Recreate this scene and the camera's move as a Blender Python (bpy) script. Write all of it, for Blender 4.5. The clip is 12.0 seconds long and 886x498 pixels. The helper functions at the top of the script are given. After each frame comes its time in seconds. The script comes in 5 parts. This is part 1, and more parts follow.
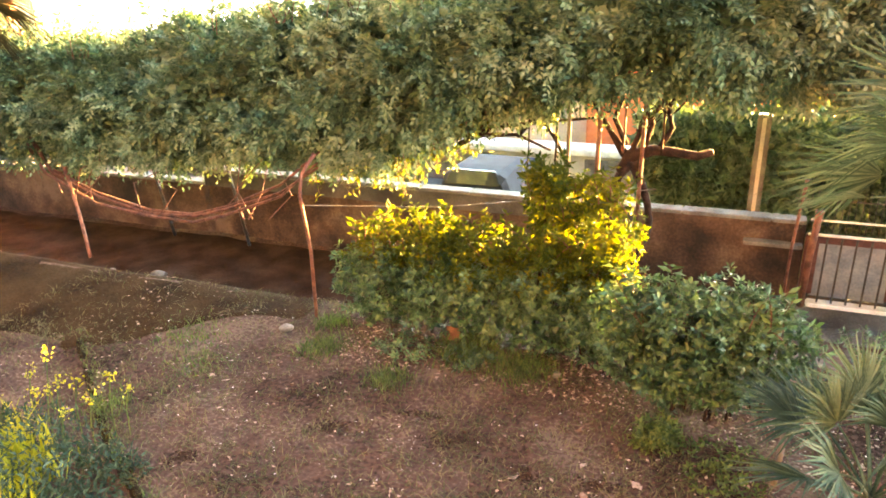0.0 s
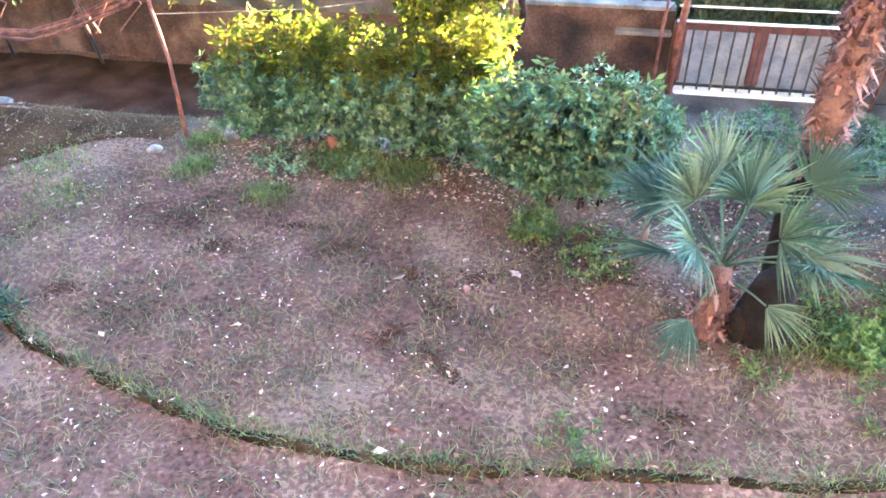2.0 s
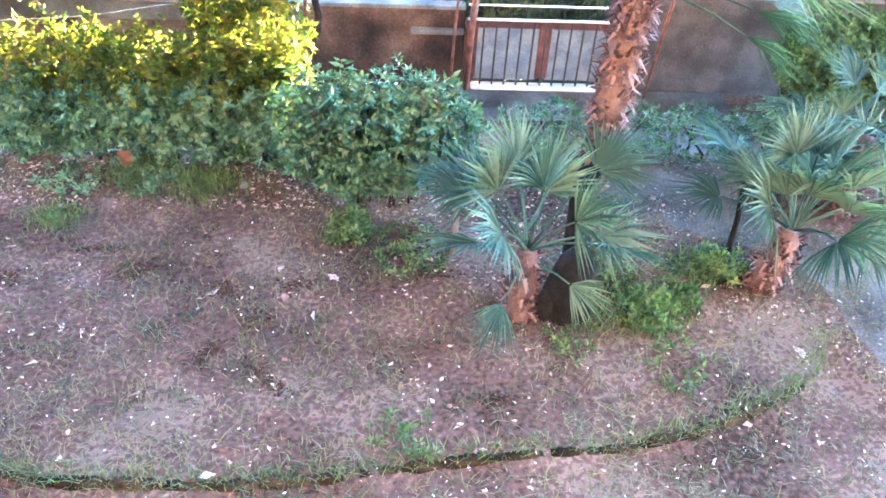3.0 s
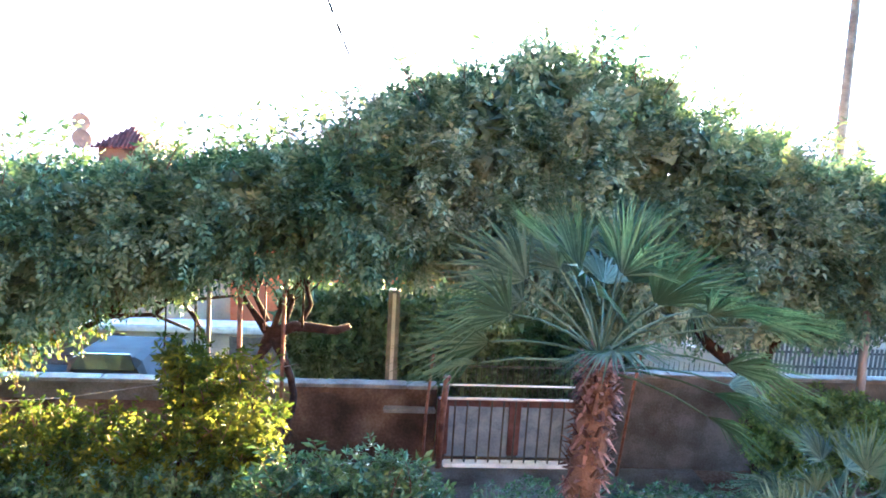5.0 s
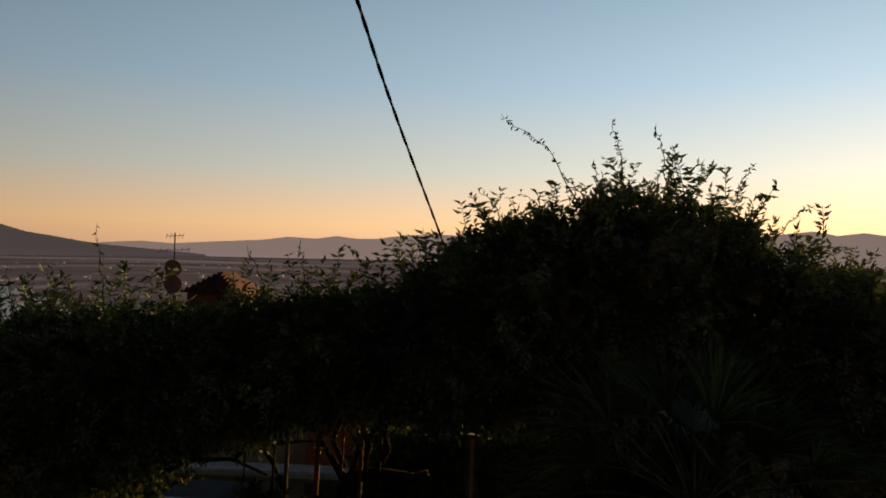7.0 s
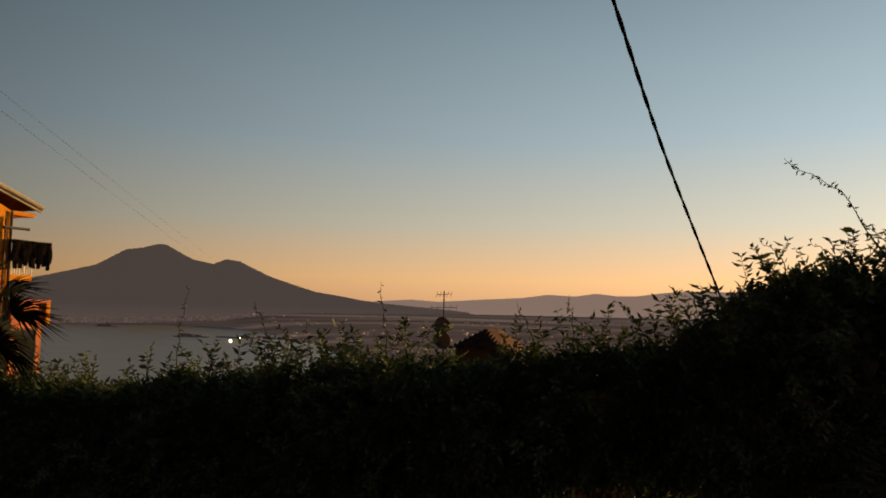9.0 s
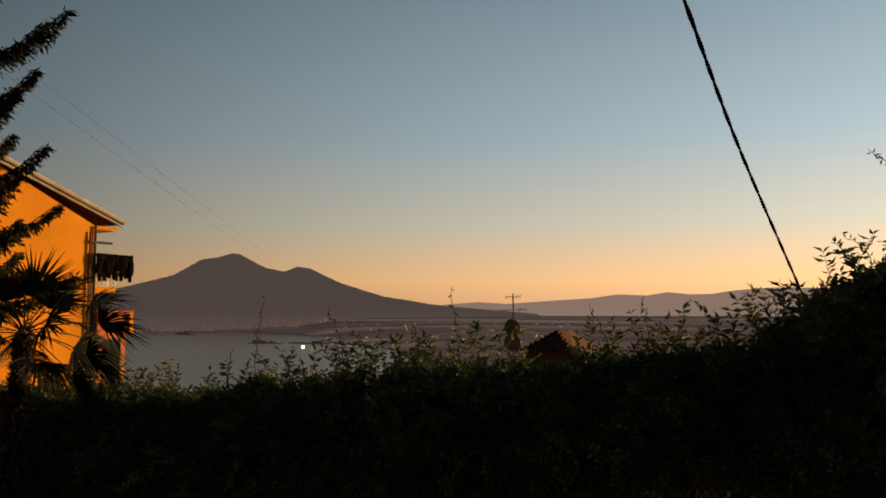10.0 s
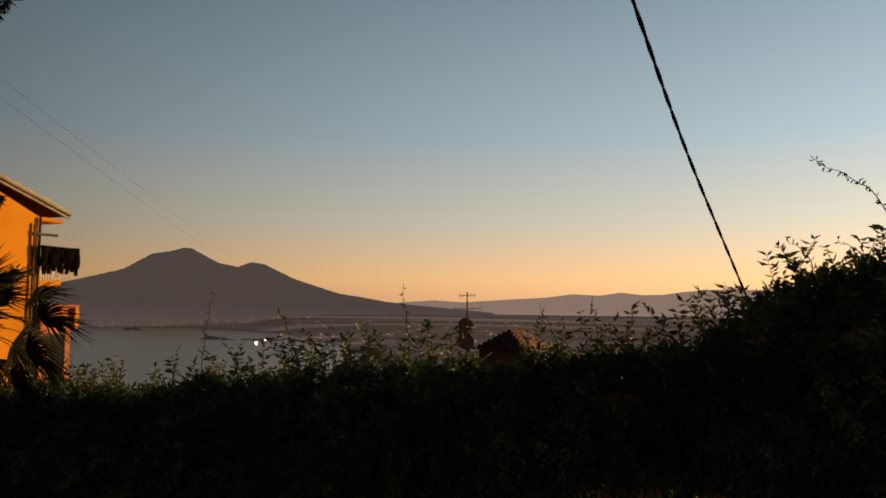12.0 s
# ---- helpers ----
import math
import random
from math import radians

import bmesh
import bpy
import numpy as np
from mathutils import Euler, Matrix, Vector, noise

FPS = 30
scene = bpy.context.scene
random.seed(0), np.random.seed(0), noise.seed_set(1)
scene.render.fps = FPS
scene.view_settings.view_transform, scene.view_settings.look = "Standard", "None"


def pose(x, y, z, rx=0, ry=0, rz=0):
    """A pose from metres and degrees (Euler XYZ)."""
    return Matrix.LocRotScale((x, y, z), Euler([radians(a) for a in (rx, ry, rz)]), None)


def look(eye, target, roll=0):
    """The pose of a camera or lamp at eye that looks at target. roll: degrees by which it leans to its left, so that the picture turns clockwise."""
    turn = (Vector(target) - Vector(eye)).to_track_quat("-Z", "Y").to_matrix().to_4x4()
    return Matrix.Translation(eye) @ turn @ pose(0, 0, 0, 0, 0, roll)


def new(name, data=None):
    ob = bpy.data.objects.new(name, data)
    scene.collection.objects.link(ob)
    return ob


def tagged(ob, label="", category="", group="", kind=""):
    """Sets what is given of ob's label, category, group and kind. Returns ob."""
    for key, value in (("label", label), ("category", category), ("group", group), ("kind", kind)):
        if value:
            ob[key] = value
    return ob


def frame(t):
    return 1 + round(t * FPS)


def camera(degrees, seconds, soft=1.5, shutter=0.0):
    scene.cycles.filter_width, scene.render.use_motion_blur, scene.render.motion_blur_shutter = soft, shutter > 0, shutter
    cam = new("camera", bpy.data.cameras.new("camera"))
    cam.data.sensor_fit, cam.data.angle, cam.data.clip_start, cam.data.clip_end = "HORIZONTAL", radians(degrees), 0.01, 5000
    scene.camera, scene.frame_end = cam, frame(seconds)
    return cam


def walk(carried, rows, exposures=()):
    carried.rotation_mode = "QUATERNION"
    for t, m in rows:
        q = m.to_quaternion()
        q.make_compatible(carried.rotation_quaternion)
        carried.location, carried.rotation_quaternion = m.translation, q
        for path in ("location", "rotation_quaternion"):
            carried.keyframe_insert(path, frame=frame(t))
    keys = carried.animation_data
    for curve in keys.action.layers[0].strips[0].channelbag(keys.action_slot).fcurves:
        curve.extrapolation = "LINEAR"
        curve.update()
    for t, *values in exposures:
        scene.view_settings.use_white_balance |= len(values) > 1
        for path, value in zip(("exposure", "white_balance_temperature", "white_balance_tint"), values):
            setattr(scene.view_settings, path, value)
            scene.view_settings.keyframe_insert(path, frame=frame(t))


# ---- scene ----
cam = camera(59.44, 12.0, soft=1.8)
PATH = [
    (0, (0.025, 0.004, 4.588), (-3.459, 8.582, 0.809), -2.94),
    (0.5, (0.024, 0.034, 4.555), (-3.133, 8.224, -0.236), -4.24),
    (1, (0.030, 0.063, 4.530), (-2.787, 7.888, -1.022), -5.34),
    (1.5, (0.039, 0.064, 4.524), (-2.579, 7.771, -1.286), -5.09),
    (2, (0.089, 0.064, 4.520), (-1.770, 7.872, -1.446), -2.70),
    (2.5, (0.131, 0.063, 4.515), (0.048, 8.043, -1.511), 1.46),
    (2.7, (0.133, 0.065, 4.523), (0.388, 8.034, -1.513), 1.42),
    (4.3, (0.140, 0.066, 4.563), (0.825, 9.160, 0.461), 2.04),
    (4.5, (0.129, 0.037, 4.588), (0.840, 9.373, 1.076), 1.96),
    (5, (0.121, 0.015, 4.613), (0.864, 9.850, 2.963), 2.06),
    (5.5, (0.076, 0.025, 4.639), (0.462, 9.989, 3.880), 1.76),
    (6, (0.076, 0.016, 4.638), (0.075, 10.000, 4.071), 1.57),
    (6.5, (0.071, -0.020, 4.660), (-0.085, 9.975, 4.384), 1.32),
    (6.7, (0.078, -0.016, 4.656), (-0.130, 9.982, 4.547), 1.24),
    (8.3, (0.052, 0.045, 4.618), (-0.964, 9.968, 5.319), 2.15),
    (8.5, (0.024, 0.045, 4.621), (-1.901, 9.830, 5.362), 1.98),
    (9, (-0.067, 0.033, 4.620), (-3.560, 9.370, 5.414), 1.18),
    (9.5, (-0.098, 0.006, 4.631), (-4.208, 9.086, 5.443), 0.09),
    (10, (-0.097, -0.002, 4.635), (-4.379, 8.997, 5.455), -0.01),
    (10.5, (-0.094, 0.006, 4.635), (-4.387, 9.000, 5.456), -0.00),
    (11, (-0.078, 0.038, 4.632), (-4.149, 9.137, 5.429), 0.19),
    (11.5, (-0.057, 0.049, 4.649), (-3.905, 9.244, 5.445), 0.43),
    (12, (-0.056, 0.052, 4.644), (-3.824, 9.281, 5.441), 0.64),
]
EXPOSURES = [(0, 6.9, 7300, 10), (0.5, 7.35, 5700, 10), (1.0, 7.5, 5050, 8), (1.5, 7.5, 4750, 8), (2.5, 7.65, 4350, 4), (4.5, 7.55, 4150, 4), (4.8, 7.0, 4250, 5),
             (5.1, 5.55, 4250, 8), (5.5, 1.9, 5200, 12), (6.0, 0.9, 5600, 12), (6.7, 0.28, 5900, 12), (8.3, -0.1, 6600, 12), (9.5, 0.18, 6750, 13), (12, 0.18, 6750, 13)]
walk(cam, [(t, look(eye, target, roll)) for t, eye, target, roll in PATH], EXPOSURES)

# ---- world and sun ----
SUN_YAW, SUN_UP = -33.0, 5.5          # degrees to the left of +y, and above the horizon
world = bpy.data.worlds.new("dusk_sky")
world.use_nodes = True
scene.world = world
wn, wl = world.node_tree.nodes, world.node_tree.links
sky = wn.new("ShaderNodeTexSky")
sky.sky_type = "NISHITA"
sky.sun_disc = False
sky.sun_elevation = radians(SUN_UP)
sky.sun_rotation = radians(-SUN_YAW)
sky.air_density, sky.dust_density, sky.ozone_density = 1.0, 0.6, 2.0
# evening haze: the sky's colour by height all round, under the clear-sky glow
coord, split, haze = wn.new("ShaderNodeTexCoord"), wn.new("ShaderNodeSeparateXYZ"), wn.new("ShaderNodeValToRGB")
wl.new(coord.outputs["Generated"], split.inputs[0])
wl.new(split.outputs["Z"], haze.inputs[0])
stops = [(0.0, (0.50, 0.26, 0.14)), (0.04, (0.60, 0.35, 0.16)), (0.11, (0.37, 0.345, 0.27)), (0.216, (0.22, 0.28, 0.305)), (0.375, (0.135, 0.19, 0.22)), (0.56, (0.012, 0.0225, 0.037)), (1.0, (0.004, 0.0085, 0.016))]
for k, (at, c) in enumerate(stops):
    el = haze.color_ramp.elements[k] if k < 2 else haze.color_ramp.elements.new(at)
    el.position, el.color = at, (*c, 1)
# dimmer away from the sun
flat, toward, share, dim = wn.new("ShaderNodeVectorMath"), wn.new("ShaderNodeVectorMath"), wn.new("ShaderNodeMapRange"), wn.new("ShaderNodeMixRGB")
flat.operation, toward.operation = "NORMALIZE", "DOT_PRODUCT"
wl.new(coord.outputs["Generated"], flat.inputs[0])
wl.new(flat.outputs[0], toward.inputs[0])
toward.inputs[1].default_value = (-math.sin(radians(SUN_YAW)), math.cos(radians(SUN_YAW)), 0)
share.interpolation_type = "SMOOTHSTEP"
for k, v in enumerate((-0.55, 1.0, 0.05, 1.35)):
    share.inputs[k + 1].default_value = v
wl.new(toward.outputs["Value"], share.inputs[0])
# and brighter close round it
ahead, lobe, glow_sum = wn.new("ShaderNodeMath"), wn.new("ShaderNodeMath"), wn.new("ShaderNodeMath")
ahead.operation, lobe.operation, glow_sum.operation = "MAXIMUM", "POWER", "MULTIPLY_ADD"
ahead.inputs[1].default_value, lobe.inputs[1].default_value, glow_sum.inputs[1].default_value = 0.0, 6.0, 0.75
wl.new(toward.outputs["Value"], ahead.inputs[0]); wl.new(ahead.outputs[0], lobe.inputs[0])
wl.new(lobe.outputs[0], glow_sum.inputs[0]); wl.new(share.outputs[0], glow_sum.inputs[2])
dim.blend_type = "MULTIPLY"
dim.inputs[0].default_value = 1.0
wl.new(haze.outputs[0], dim.inputs[1]); wl.new(glow_sum.outputs[0], dim.inputs[2])
clear, hazy, both = wn["Background"], wn.new("ShaderNodeBackground"), wn.new("ShaderNodeAddShader")
wl.new(sky.outputs[0], clear.inputs[0])
wl.new(dim.outputs[0], hazy.inputs[0])
clear.inputs[1].default_value, hazy.inputs[1].default_value = 0.011, 1.06
wl.new(clear.outputs[0], both.inputs[0]); wl.new(hazy.outputs[0], both.inputs[1])
wl.new(both.outputs[0], wn["World Output"].inputs[0])

a, e = radians(SUN_YAW), radians(SUN_UP)
to_sun = Vector((-math.sin(a) * math.cos(e), math.cos(a) * math.cos(e), math.sin(e)))
sun_data = bpy.data.lights.new("sun", "SUN")
sun_data.energy, sun_data.angle, sun_data.color = 4.6, radians(0.6), (1.0, 0.56, 0.16)
sun = new("sun", sun_data)
sun.matrix_world = look(to_sun * 50, (0, 0, 0))

# ---- materials ----
def material(name, colours, rough=0.8, scale=6.0, bump=0.2, fine=60.0, metal=0.0, through_light=0.0, object_random=0.0, island=0.0, spec=0.4, stretch=(1, 1, 1), glow=None, grain=0.45):
    m = bpy.data.materials.new(name)
    m.use_nodes = True
    n, l = m.node_tree.nodes, m.node_tree.links
    b = n["Principled BSDF"]
    b.inputs["Roughness"].default_value, b.inputs["Metallic"].default_value = rough, metal
    b.inputs["Specular IOR Level"].default_value = spec
    co = n.new("ShaderNodeTexCoord")
    mp = n.new("ShaderNodeMapping")
    mp.inputs["Scale"].default_value = stretch
    l.new(co.outputs["Object"], mp.inputs["Vector"])
    big, small = n.new("ShaderNodeTexNoise"), n.new("ShaderNodeTexNoise")
    big.inputs["Scale"].default_value, small.inputs["Scale"].default_value = scale, fine
    big.inputs["Detail"].default_value, small.inputs["Detail"].default_value = 5, 3
    l.new(mp.outputs[0], big.inputs["Vector"]); l.new(mp.outputs[0], small.inputs["Vector"])
    add = n.new("ShaderNodeMath"); add.operation = "MULTIPLY_ADD"
    add.inputs[1].default_value = grain
    l.new(small.outputs[0], add.inputs[0]); l.new(big.outputs[0], add.inputs[2])
    last = add
    for amount, socket in ((object_random, "obj"), (island, "isl")):
        if amount:
            r = n.new("ShaderNodeObjectInfo").outputs["Random"] if socket == "obj" else n.new("ShaderNodeNewGeometry").outputs["Random Per Island"]
            more = n.new("ShaderNodeMath"); more.operation = "MULTIPLY_ADD"
            more.inputs[1].default_value = amount
            sub = n.new("ShaderNodeMath"); sub.operation = "SUBTRACT"; sub.inputs[1].default_value = 0.5
            l.new(r, sub.inputs[0]); l.new(sub.outputs[0], more.inputs[0]); l.new(last.outputs[0], more.inputs[2])
            last = more
    ramp = n.new("ShaderNodeValToRGB")
    els = ramp.color_ramp.elements
    lo, hi = 0.28 + 0.5 * grain, 0.62 + 0.67 * grain
    for i, c in enumerate(colours):
        p = lo + (hi - lo) * i / max(1, len(colours) - 1)
        el = els[i] if i < 2 else els.new(p)
        el.position = p
        el.color = (*c, 1)
    l.new(last.outputs[0], ramp.inputs[0])
    l.new(ramp.outputs[0], b.inputs["Base Color"])
    if bump:
        bp = n.new("ShaderNodeBump"); bp.inputs["Strength"].default_value = bump; bp.inputs["Distance"].default_value = 0.02
        l.new(small.outputs[0], bp.inputs["Height"]); l.new(bp.outputs[0], b.inputs["Normal"])
    if through_light:
        tr = n.new("ShaderNodeBsdfTranslucent")
        mx = n.new("ShaderNodeMixShader"); mx.inputs[0].default_value = through_light
        gain = n.new("ShaderNodeMixRGB"); gain.blend_type = "MULTIPLY"; gain.inputs[0].default_value = 1.0
        gain.inputs[2].default_value = (1.9, 1.9, 0.7, 1)
        l.new(ramp.outputs[0], gain.inputs[1]); l.new(gain.outputs[0], tr.inputs[0])
        l.new(b.outputs[0], mx.inputs[1]); l.new(tr.outputs[0], mx.inputs[2])
        l.new(mx.outputs[0], n["Material Output"].inputs[0])
    if glow:
        b.inputs["Emission Color"].default_value = (*glow[:3], 1)
        b.inputs["Emission Strength"].default_value = glow[3]
    return m


BARE = material("dark_brown_soil", [(0.012, 0.007, 0.004), (0.026, 0.0145, 0.0075), (0.037, 0.022, 0.011), (0.048, 0.031, 0.017)], 0.95, 1.2, 0.9, 30, grain=0.6, spec=0.03)
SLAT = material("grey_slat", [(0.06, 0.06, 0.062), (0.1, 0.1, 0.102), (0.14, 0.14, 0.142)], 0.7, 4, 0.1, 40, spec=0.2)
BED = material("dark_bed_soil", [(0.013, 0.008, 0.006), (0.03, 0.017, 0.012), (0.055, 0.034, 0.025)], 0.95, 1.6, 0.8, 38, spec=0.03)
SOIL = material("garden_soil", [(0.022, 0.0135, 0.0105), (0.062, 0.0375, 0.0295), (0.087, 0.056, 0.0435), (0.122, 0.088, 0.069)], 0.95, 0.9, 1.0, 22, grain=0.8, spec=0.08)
DUG = material("dug_soil", [(0.022, 0.013, 0.010), (0.04, 0.025, 0.019), (0.065, 0.042, 0.033)], 0.95, 3, 0.8, 38, island=0.4, spec=0.03)
GRASS = material("thin_grass", [(0.035, 0.046, 0.02), (0.07, 0.074, 0.037), (0.125, 0.112, 0.072)], 0.8, 0.9, 0, 30, through_light=0.3, island=0.6)
TUFT = material("fresh_grass", [(0.025, 0.05, 0.013), (0.055, 0.09, 0.025), (0.1, 0.14, 0.045)], 0.7, 3, 0, 30, through_light=0.35, island=0.5)
CHIP = material("pale_chip", [(0.3, 0.26, 0.22), (0.5, 0.46, 0.42), (0.66, 0.63, 0.6)], 0.8, 3, 0, 30, island=1.0)
LITTER = material("dry_leaf", [(0.08, 0.038, 0.025), (0.17, 0.098, 0.068), (0.33, 0.25, 0.2)], 0.8, 3, 0, 30, island=1.0)
VINE = material("vine_leaf", [(0.024, 0.056, 0.034), (0.078, 0.13, 0.08), (0.17, 0.225, 0.15)], 0.6, 1.2, 0, 20, through_light=0.07, island=0.3, spec=0.06)
VINE_PALE = material("pale_vine_leaf", [(0.034, 0.07, 0.048), (0.112, 0.168, 0.118), (0.23, 0.285, 0.21)], 0.6, 1.2, 0, 20, through_light=0.07, island=0.3, spec=0.06)
LAUREL = material("laurel_leaf", [(0.016, 0.045, 0.02), (0.04, 0.09, 0.037), (0.085, 0.145, 0.066)], 0.38, 2.0, 0, 20, through_light=0.1, island=0.55, spec=0.35)
# leaf with the low sun's yellow put into its colour
SUN_YELLOW = material("sun_yellow_leaf", [(0.02, 0.036, 0.005), (0.042, 0.056, 0.006), (0.075, 0.082, 0.008)], 0.6, 2.0, 0, 20, through_light=0.38, island=0.5, spec=0.1)
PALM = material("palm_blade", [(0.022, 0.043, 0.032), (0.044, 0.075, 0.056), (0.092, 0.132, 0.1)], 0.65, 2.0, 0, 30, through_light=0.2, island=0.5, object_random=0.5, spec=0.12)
# palm blade copy, darkened into a silhouette although the sun reaches it
SILHOUETTE_PALM = material("silhouette_palm_blade", [(0.008, 0.012, 0.007), (0.016, 0.022, 0.012), (0.026, 0.034, 0.02)], 0.7, 2.0, 0, 30, island=0.4, spec=0.15)
# terracotta tile darkened as if shaded, since the sun lamp strikes this roof
SHADED_ROOF = material("shaded_roof_tile", [(0.04, 0.012, 0.009), (0.085, 0.026, 0.02), (0.14, 0.048, 0.036)], 0.9, 3, 0.3, 20, island=0.4)
FIBRE = material("palm_fibre", [(0.022, 0.01, 0.008), (0.055, 0.026, 0.02), (0.115, 0.07, 0.056)], 0.95, 7, 0.8, 60, island=0.5, object_random=0.3)
CHAR = material("charred_trunk", [(0.003, 0.003, 0.003), (0.007, 0.0062, 0.006), (0.016, 0.012, 0.011)], 0.9, 8, 0.8, 50, spec=0.15)
BARK = material("vine_bark", [(0.03, 0.014, 0.011), (0.08, 0.034, 0.026), (0.14, 0.07, 0.055)], 0.85, 9, 0.7, 60, stretch=(1, 1, 0.4))
TWIG = material("dark_twig", [(0.008, 0.006, 0.006), (0.02, 0.012, 0.011), (0.045, 0.026, 0.022)], 0.9, 9, 0.6, 60, spec=0.1)
SCALE = material("pale_leaf_base", [(0.032, 0.012, 0.011), (0.075, 0.033, 0.029), (0.16, 0.095, 0.082)], 0.9, 5, 0.2, 40, island=1.0)
DUST = material("dusty_path", [(0.04, 0.036, 0.034), (0.085, 0.08, 0.076), (0.14, 0.136, 0.132)], 0.95, 1.6, 0.8, 36, grain=0.6, spec=0.1)
WALL = material("old_garden_wall", [(0.012, 0.0075, 0.006), (0.034, 0.019, 0.0135), (0.072, 0.041, 0.027), (0.115, 0.08, 0.057)], 0.95, 1.5, 0.6, 24, grain=0.25)
COPING = material("wall_coping", [(0.065, 0.061, 0.057), (0.125, 0.118, 0.11), (0.205, 0.195, 0.182)], 0.9, 3, 0.4, 40)
CONCRETE = material("concrete", [(0.028, 0.025, 0.023), (0.055, 0.05, 0.047), (0.1, 0.092, 0.087)], 0.9, 2, 0.4, 40)
ASPHALT = material("asphalt", [(0.035, 0.035, 0.037), (0.055, 0.055, 0.056), (0.09, 0.088, 0.085)], 0.9, 2, 0.4, 60)
RUST = material("rusted_iron", [(0.045, 0.016, 0.011), (0.1, 0.038, 0.025), (0.19, 0.085, 0.057)], 0.7, 8, 0.4, 60)
IRON = material("dark_iron", [(0.012, 0.013, 0.016), (0.03, 0.03, 0.034), (0.06, 0.055, 0.05)], 0.5, 8, 0.2, 60)
WHITE_METAL = material("white_painted_metal", [(0.5, 0.5, 0.5), (0.72, 0.72, 0.72), (0.82, 0.82, 0.82)], 0.5, 5, 0.1, 60)
SHEET = material("pale_gate_sheet", [(0.11, 0.145, 0.2), (0.18, 0.225, 0.29), (0.27, 0.315, 0.37)], 0.55, 3, 0.15, 30)
BROWN_PAINT = material("brown_paint", [(0.055, 0.023, 0.023), (0.09, 0.038, 0.037), (0.14, 0.065, 0.062)], 0.6, 5, 0.2, 50)
PLASTER_WHITE = material("pale_plaster", [(0.3, 0.28, 0.25), (0.42, 0.395, 0.36), (0.5, 0.475, 0.44)], 0.9, 1.2, 0.2, 20)
# pink plaster darkened: painted shade on the tiled house, less bounce behind the balcony
PLASTER_DARKENED = material("darkened_pink_plaster", [(0.05, 0.036, 0.032), (0.075, 0.055, 0.048), (0.1, 0.075, 0.065)], 0.9, 1.2, 0.2, 20)
PLASTER_ORANGE = material("orange_plaster", [(0.6, 0.23, 0.006), (0.7, 0.275, 0.008), (0.75, 0.3, 0.012)], 0.9, 0.4, 0.04, 8)
PLASTER_RED = material("red_plaster", [(0.42, 0.13, 0.06), (0.52, 0.17, 0.08), (0.58, 0.22, 0.11)], 0.9, 0.5, 0.2, 8)
ROOF = material("terracotta_tile", [(0.08, 0.028, 0.02), (0.14, 0.05, 0.032), (0.2, 0.085, 0.055)], 0.85, 3, 0.3, 20, object_random=0.4, island=0.4)
WOOD = material("weathered_wood", [(0.06, 0.05, 0.044), (0.12, 0.1, 0.09), (0.2, 0.172, 0.155)], 0.85, 6, 0.4, 40, stretch=(1, 1, 0.15))
RUBBER = material("black_rubber", [(0.012, 0.012, 0.013), (0.02, 0.02, 0.022)], 0.6, 20, 0.2, 90)
CABLE = material("cable_sheath", [(0.006, 0.005, 0.005), (0.014, 0.012, 0.011)], 1.0, 10, 0.2, 60, spec=0.0)
DISH = material("dish_paint", [(0.12, 0.12, 0.13), (0.18, 0.18, 0.19)], 0.5, 3, 0.1, 30)
CLOTH = material("dark_laundry", [(0.002, 0.002, 0.003), (0.004, 0.004, 0.005), (0.012, 0.009, 0.009)], 1.0, 6, 0.2, 40, object_random=0.4, spec=0.0)
CAR_PAINT = material("car_paint", [(0.03, 0.034, 0.04), (0.05, 0.055, 0.065)], 0.85, 2, 0, 30, metal=0.0, spec=0.08)
GLASS = material("dark_window", [(0.02, 0.025, 0.03), (0.035, 0.04, 0.05)], 0.08, 2, 0, 30, spec=0.6)
NEEDLE = material("spruce_needle", [(0.008, 0.012, 0.008), (0.02, 0.028, 0.015)], 0.7, 3, 0, 30, island=0.4)
TERRACOTTA = material("terracotta_pot", [(0.06, 0.026, 0.018), (0.1, 0.045, 0.032), (0.16, 0.078, 0.056)], 0.85, 8, 0.3, 50)
# moss and soil tones with the groove's shadow put into them
MOSS_SHADE = material("mossy_edge_shade", [(0.006, 0.005, 0.003), (0.02, 0.014, 0.008), (0.042, 0.032, 0.018)], 0.95, 5, 0.8, 50, spec=0.03)
FLOWER = material("petal_and_sunlit_spike", [(0.22, 0.25, 0.015), (0.4, 0.38, 0.025)], 0.6, 5, 0, 30, through_light=0.3)
HAZE_MOUNTAIN = material("mountain_haze_glow", [(0.03, 0.03, 0.035), (0.05, 0.045, 0.045)], 1.0, 0.004, 0, 0.02, spec=0.0, glow=(0.064, 0.049, 0.05, 1.0))
HAZE_RIDGE = material("far_ridge_haze_glow", [(0.03, 0.03, 0.035), (0.05, 0.045, 0.045)], 1.0, 0.004, 0, 0.02, spec=0.0, glow=(0.2, 0.14, 0.12, 1.0))
PLAIN = material("plain_haze_glow", [(0.03, 0.028, 0.025), (0.06, 0.05, 0.045), (0.09, 0.075, 0.065)], 1.0, 0.006, 0, 0.05, spec=0.0, glow=(0.07, 0.049, 0.041, 1.0))
# moles and town glow faintly: distant haze put into their material
MOLE = material("dark_mole_haze_glow", [(0.02, 0.018, 0.018), (0.05, 0.04, 0.038)], 0.95, 0.05, 0, 0.5, spec=0.0, glow=(0.02, 0.016, 0.016, 1.0))
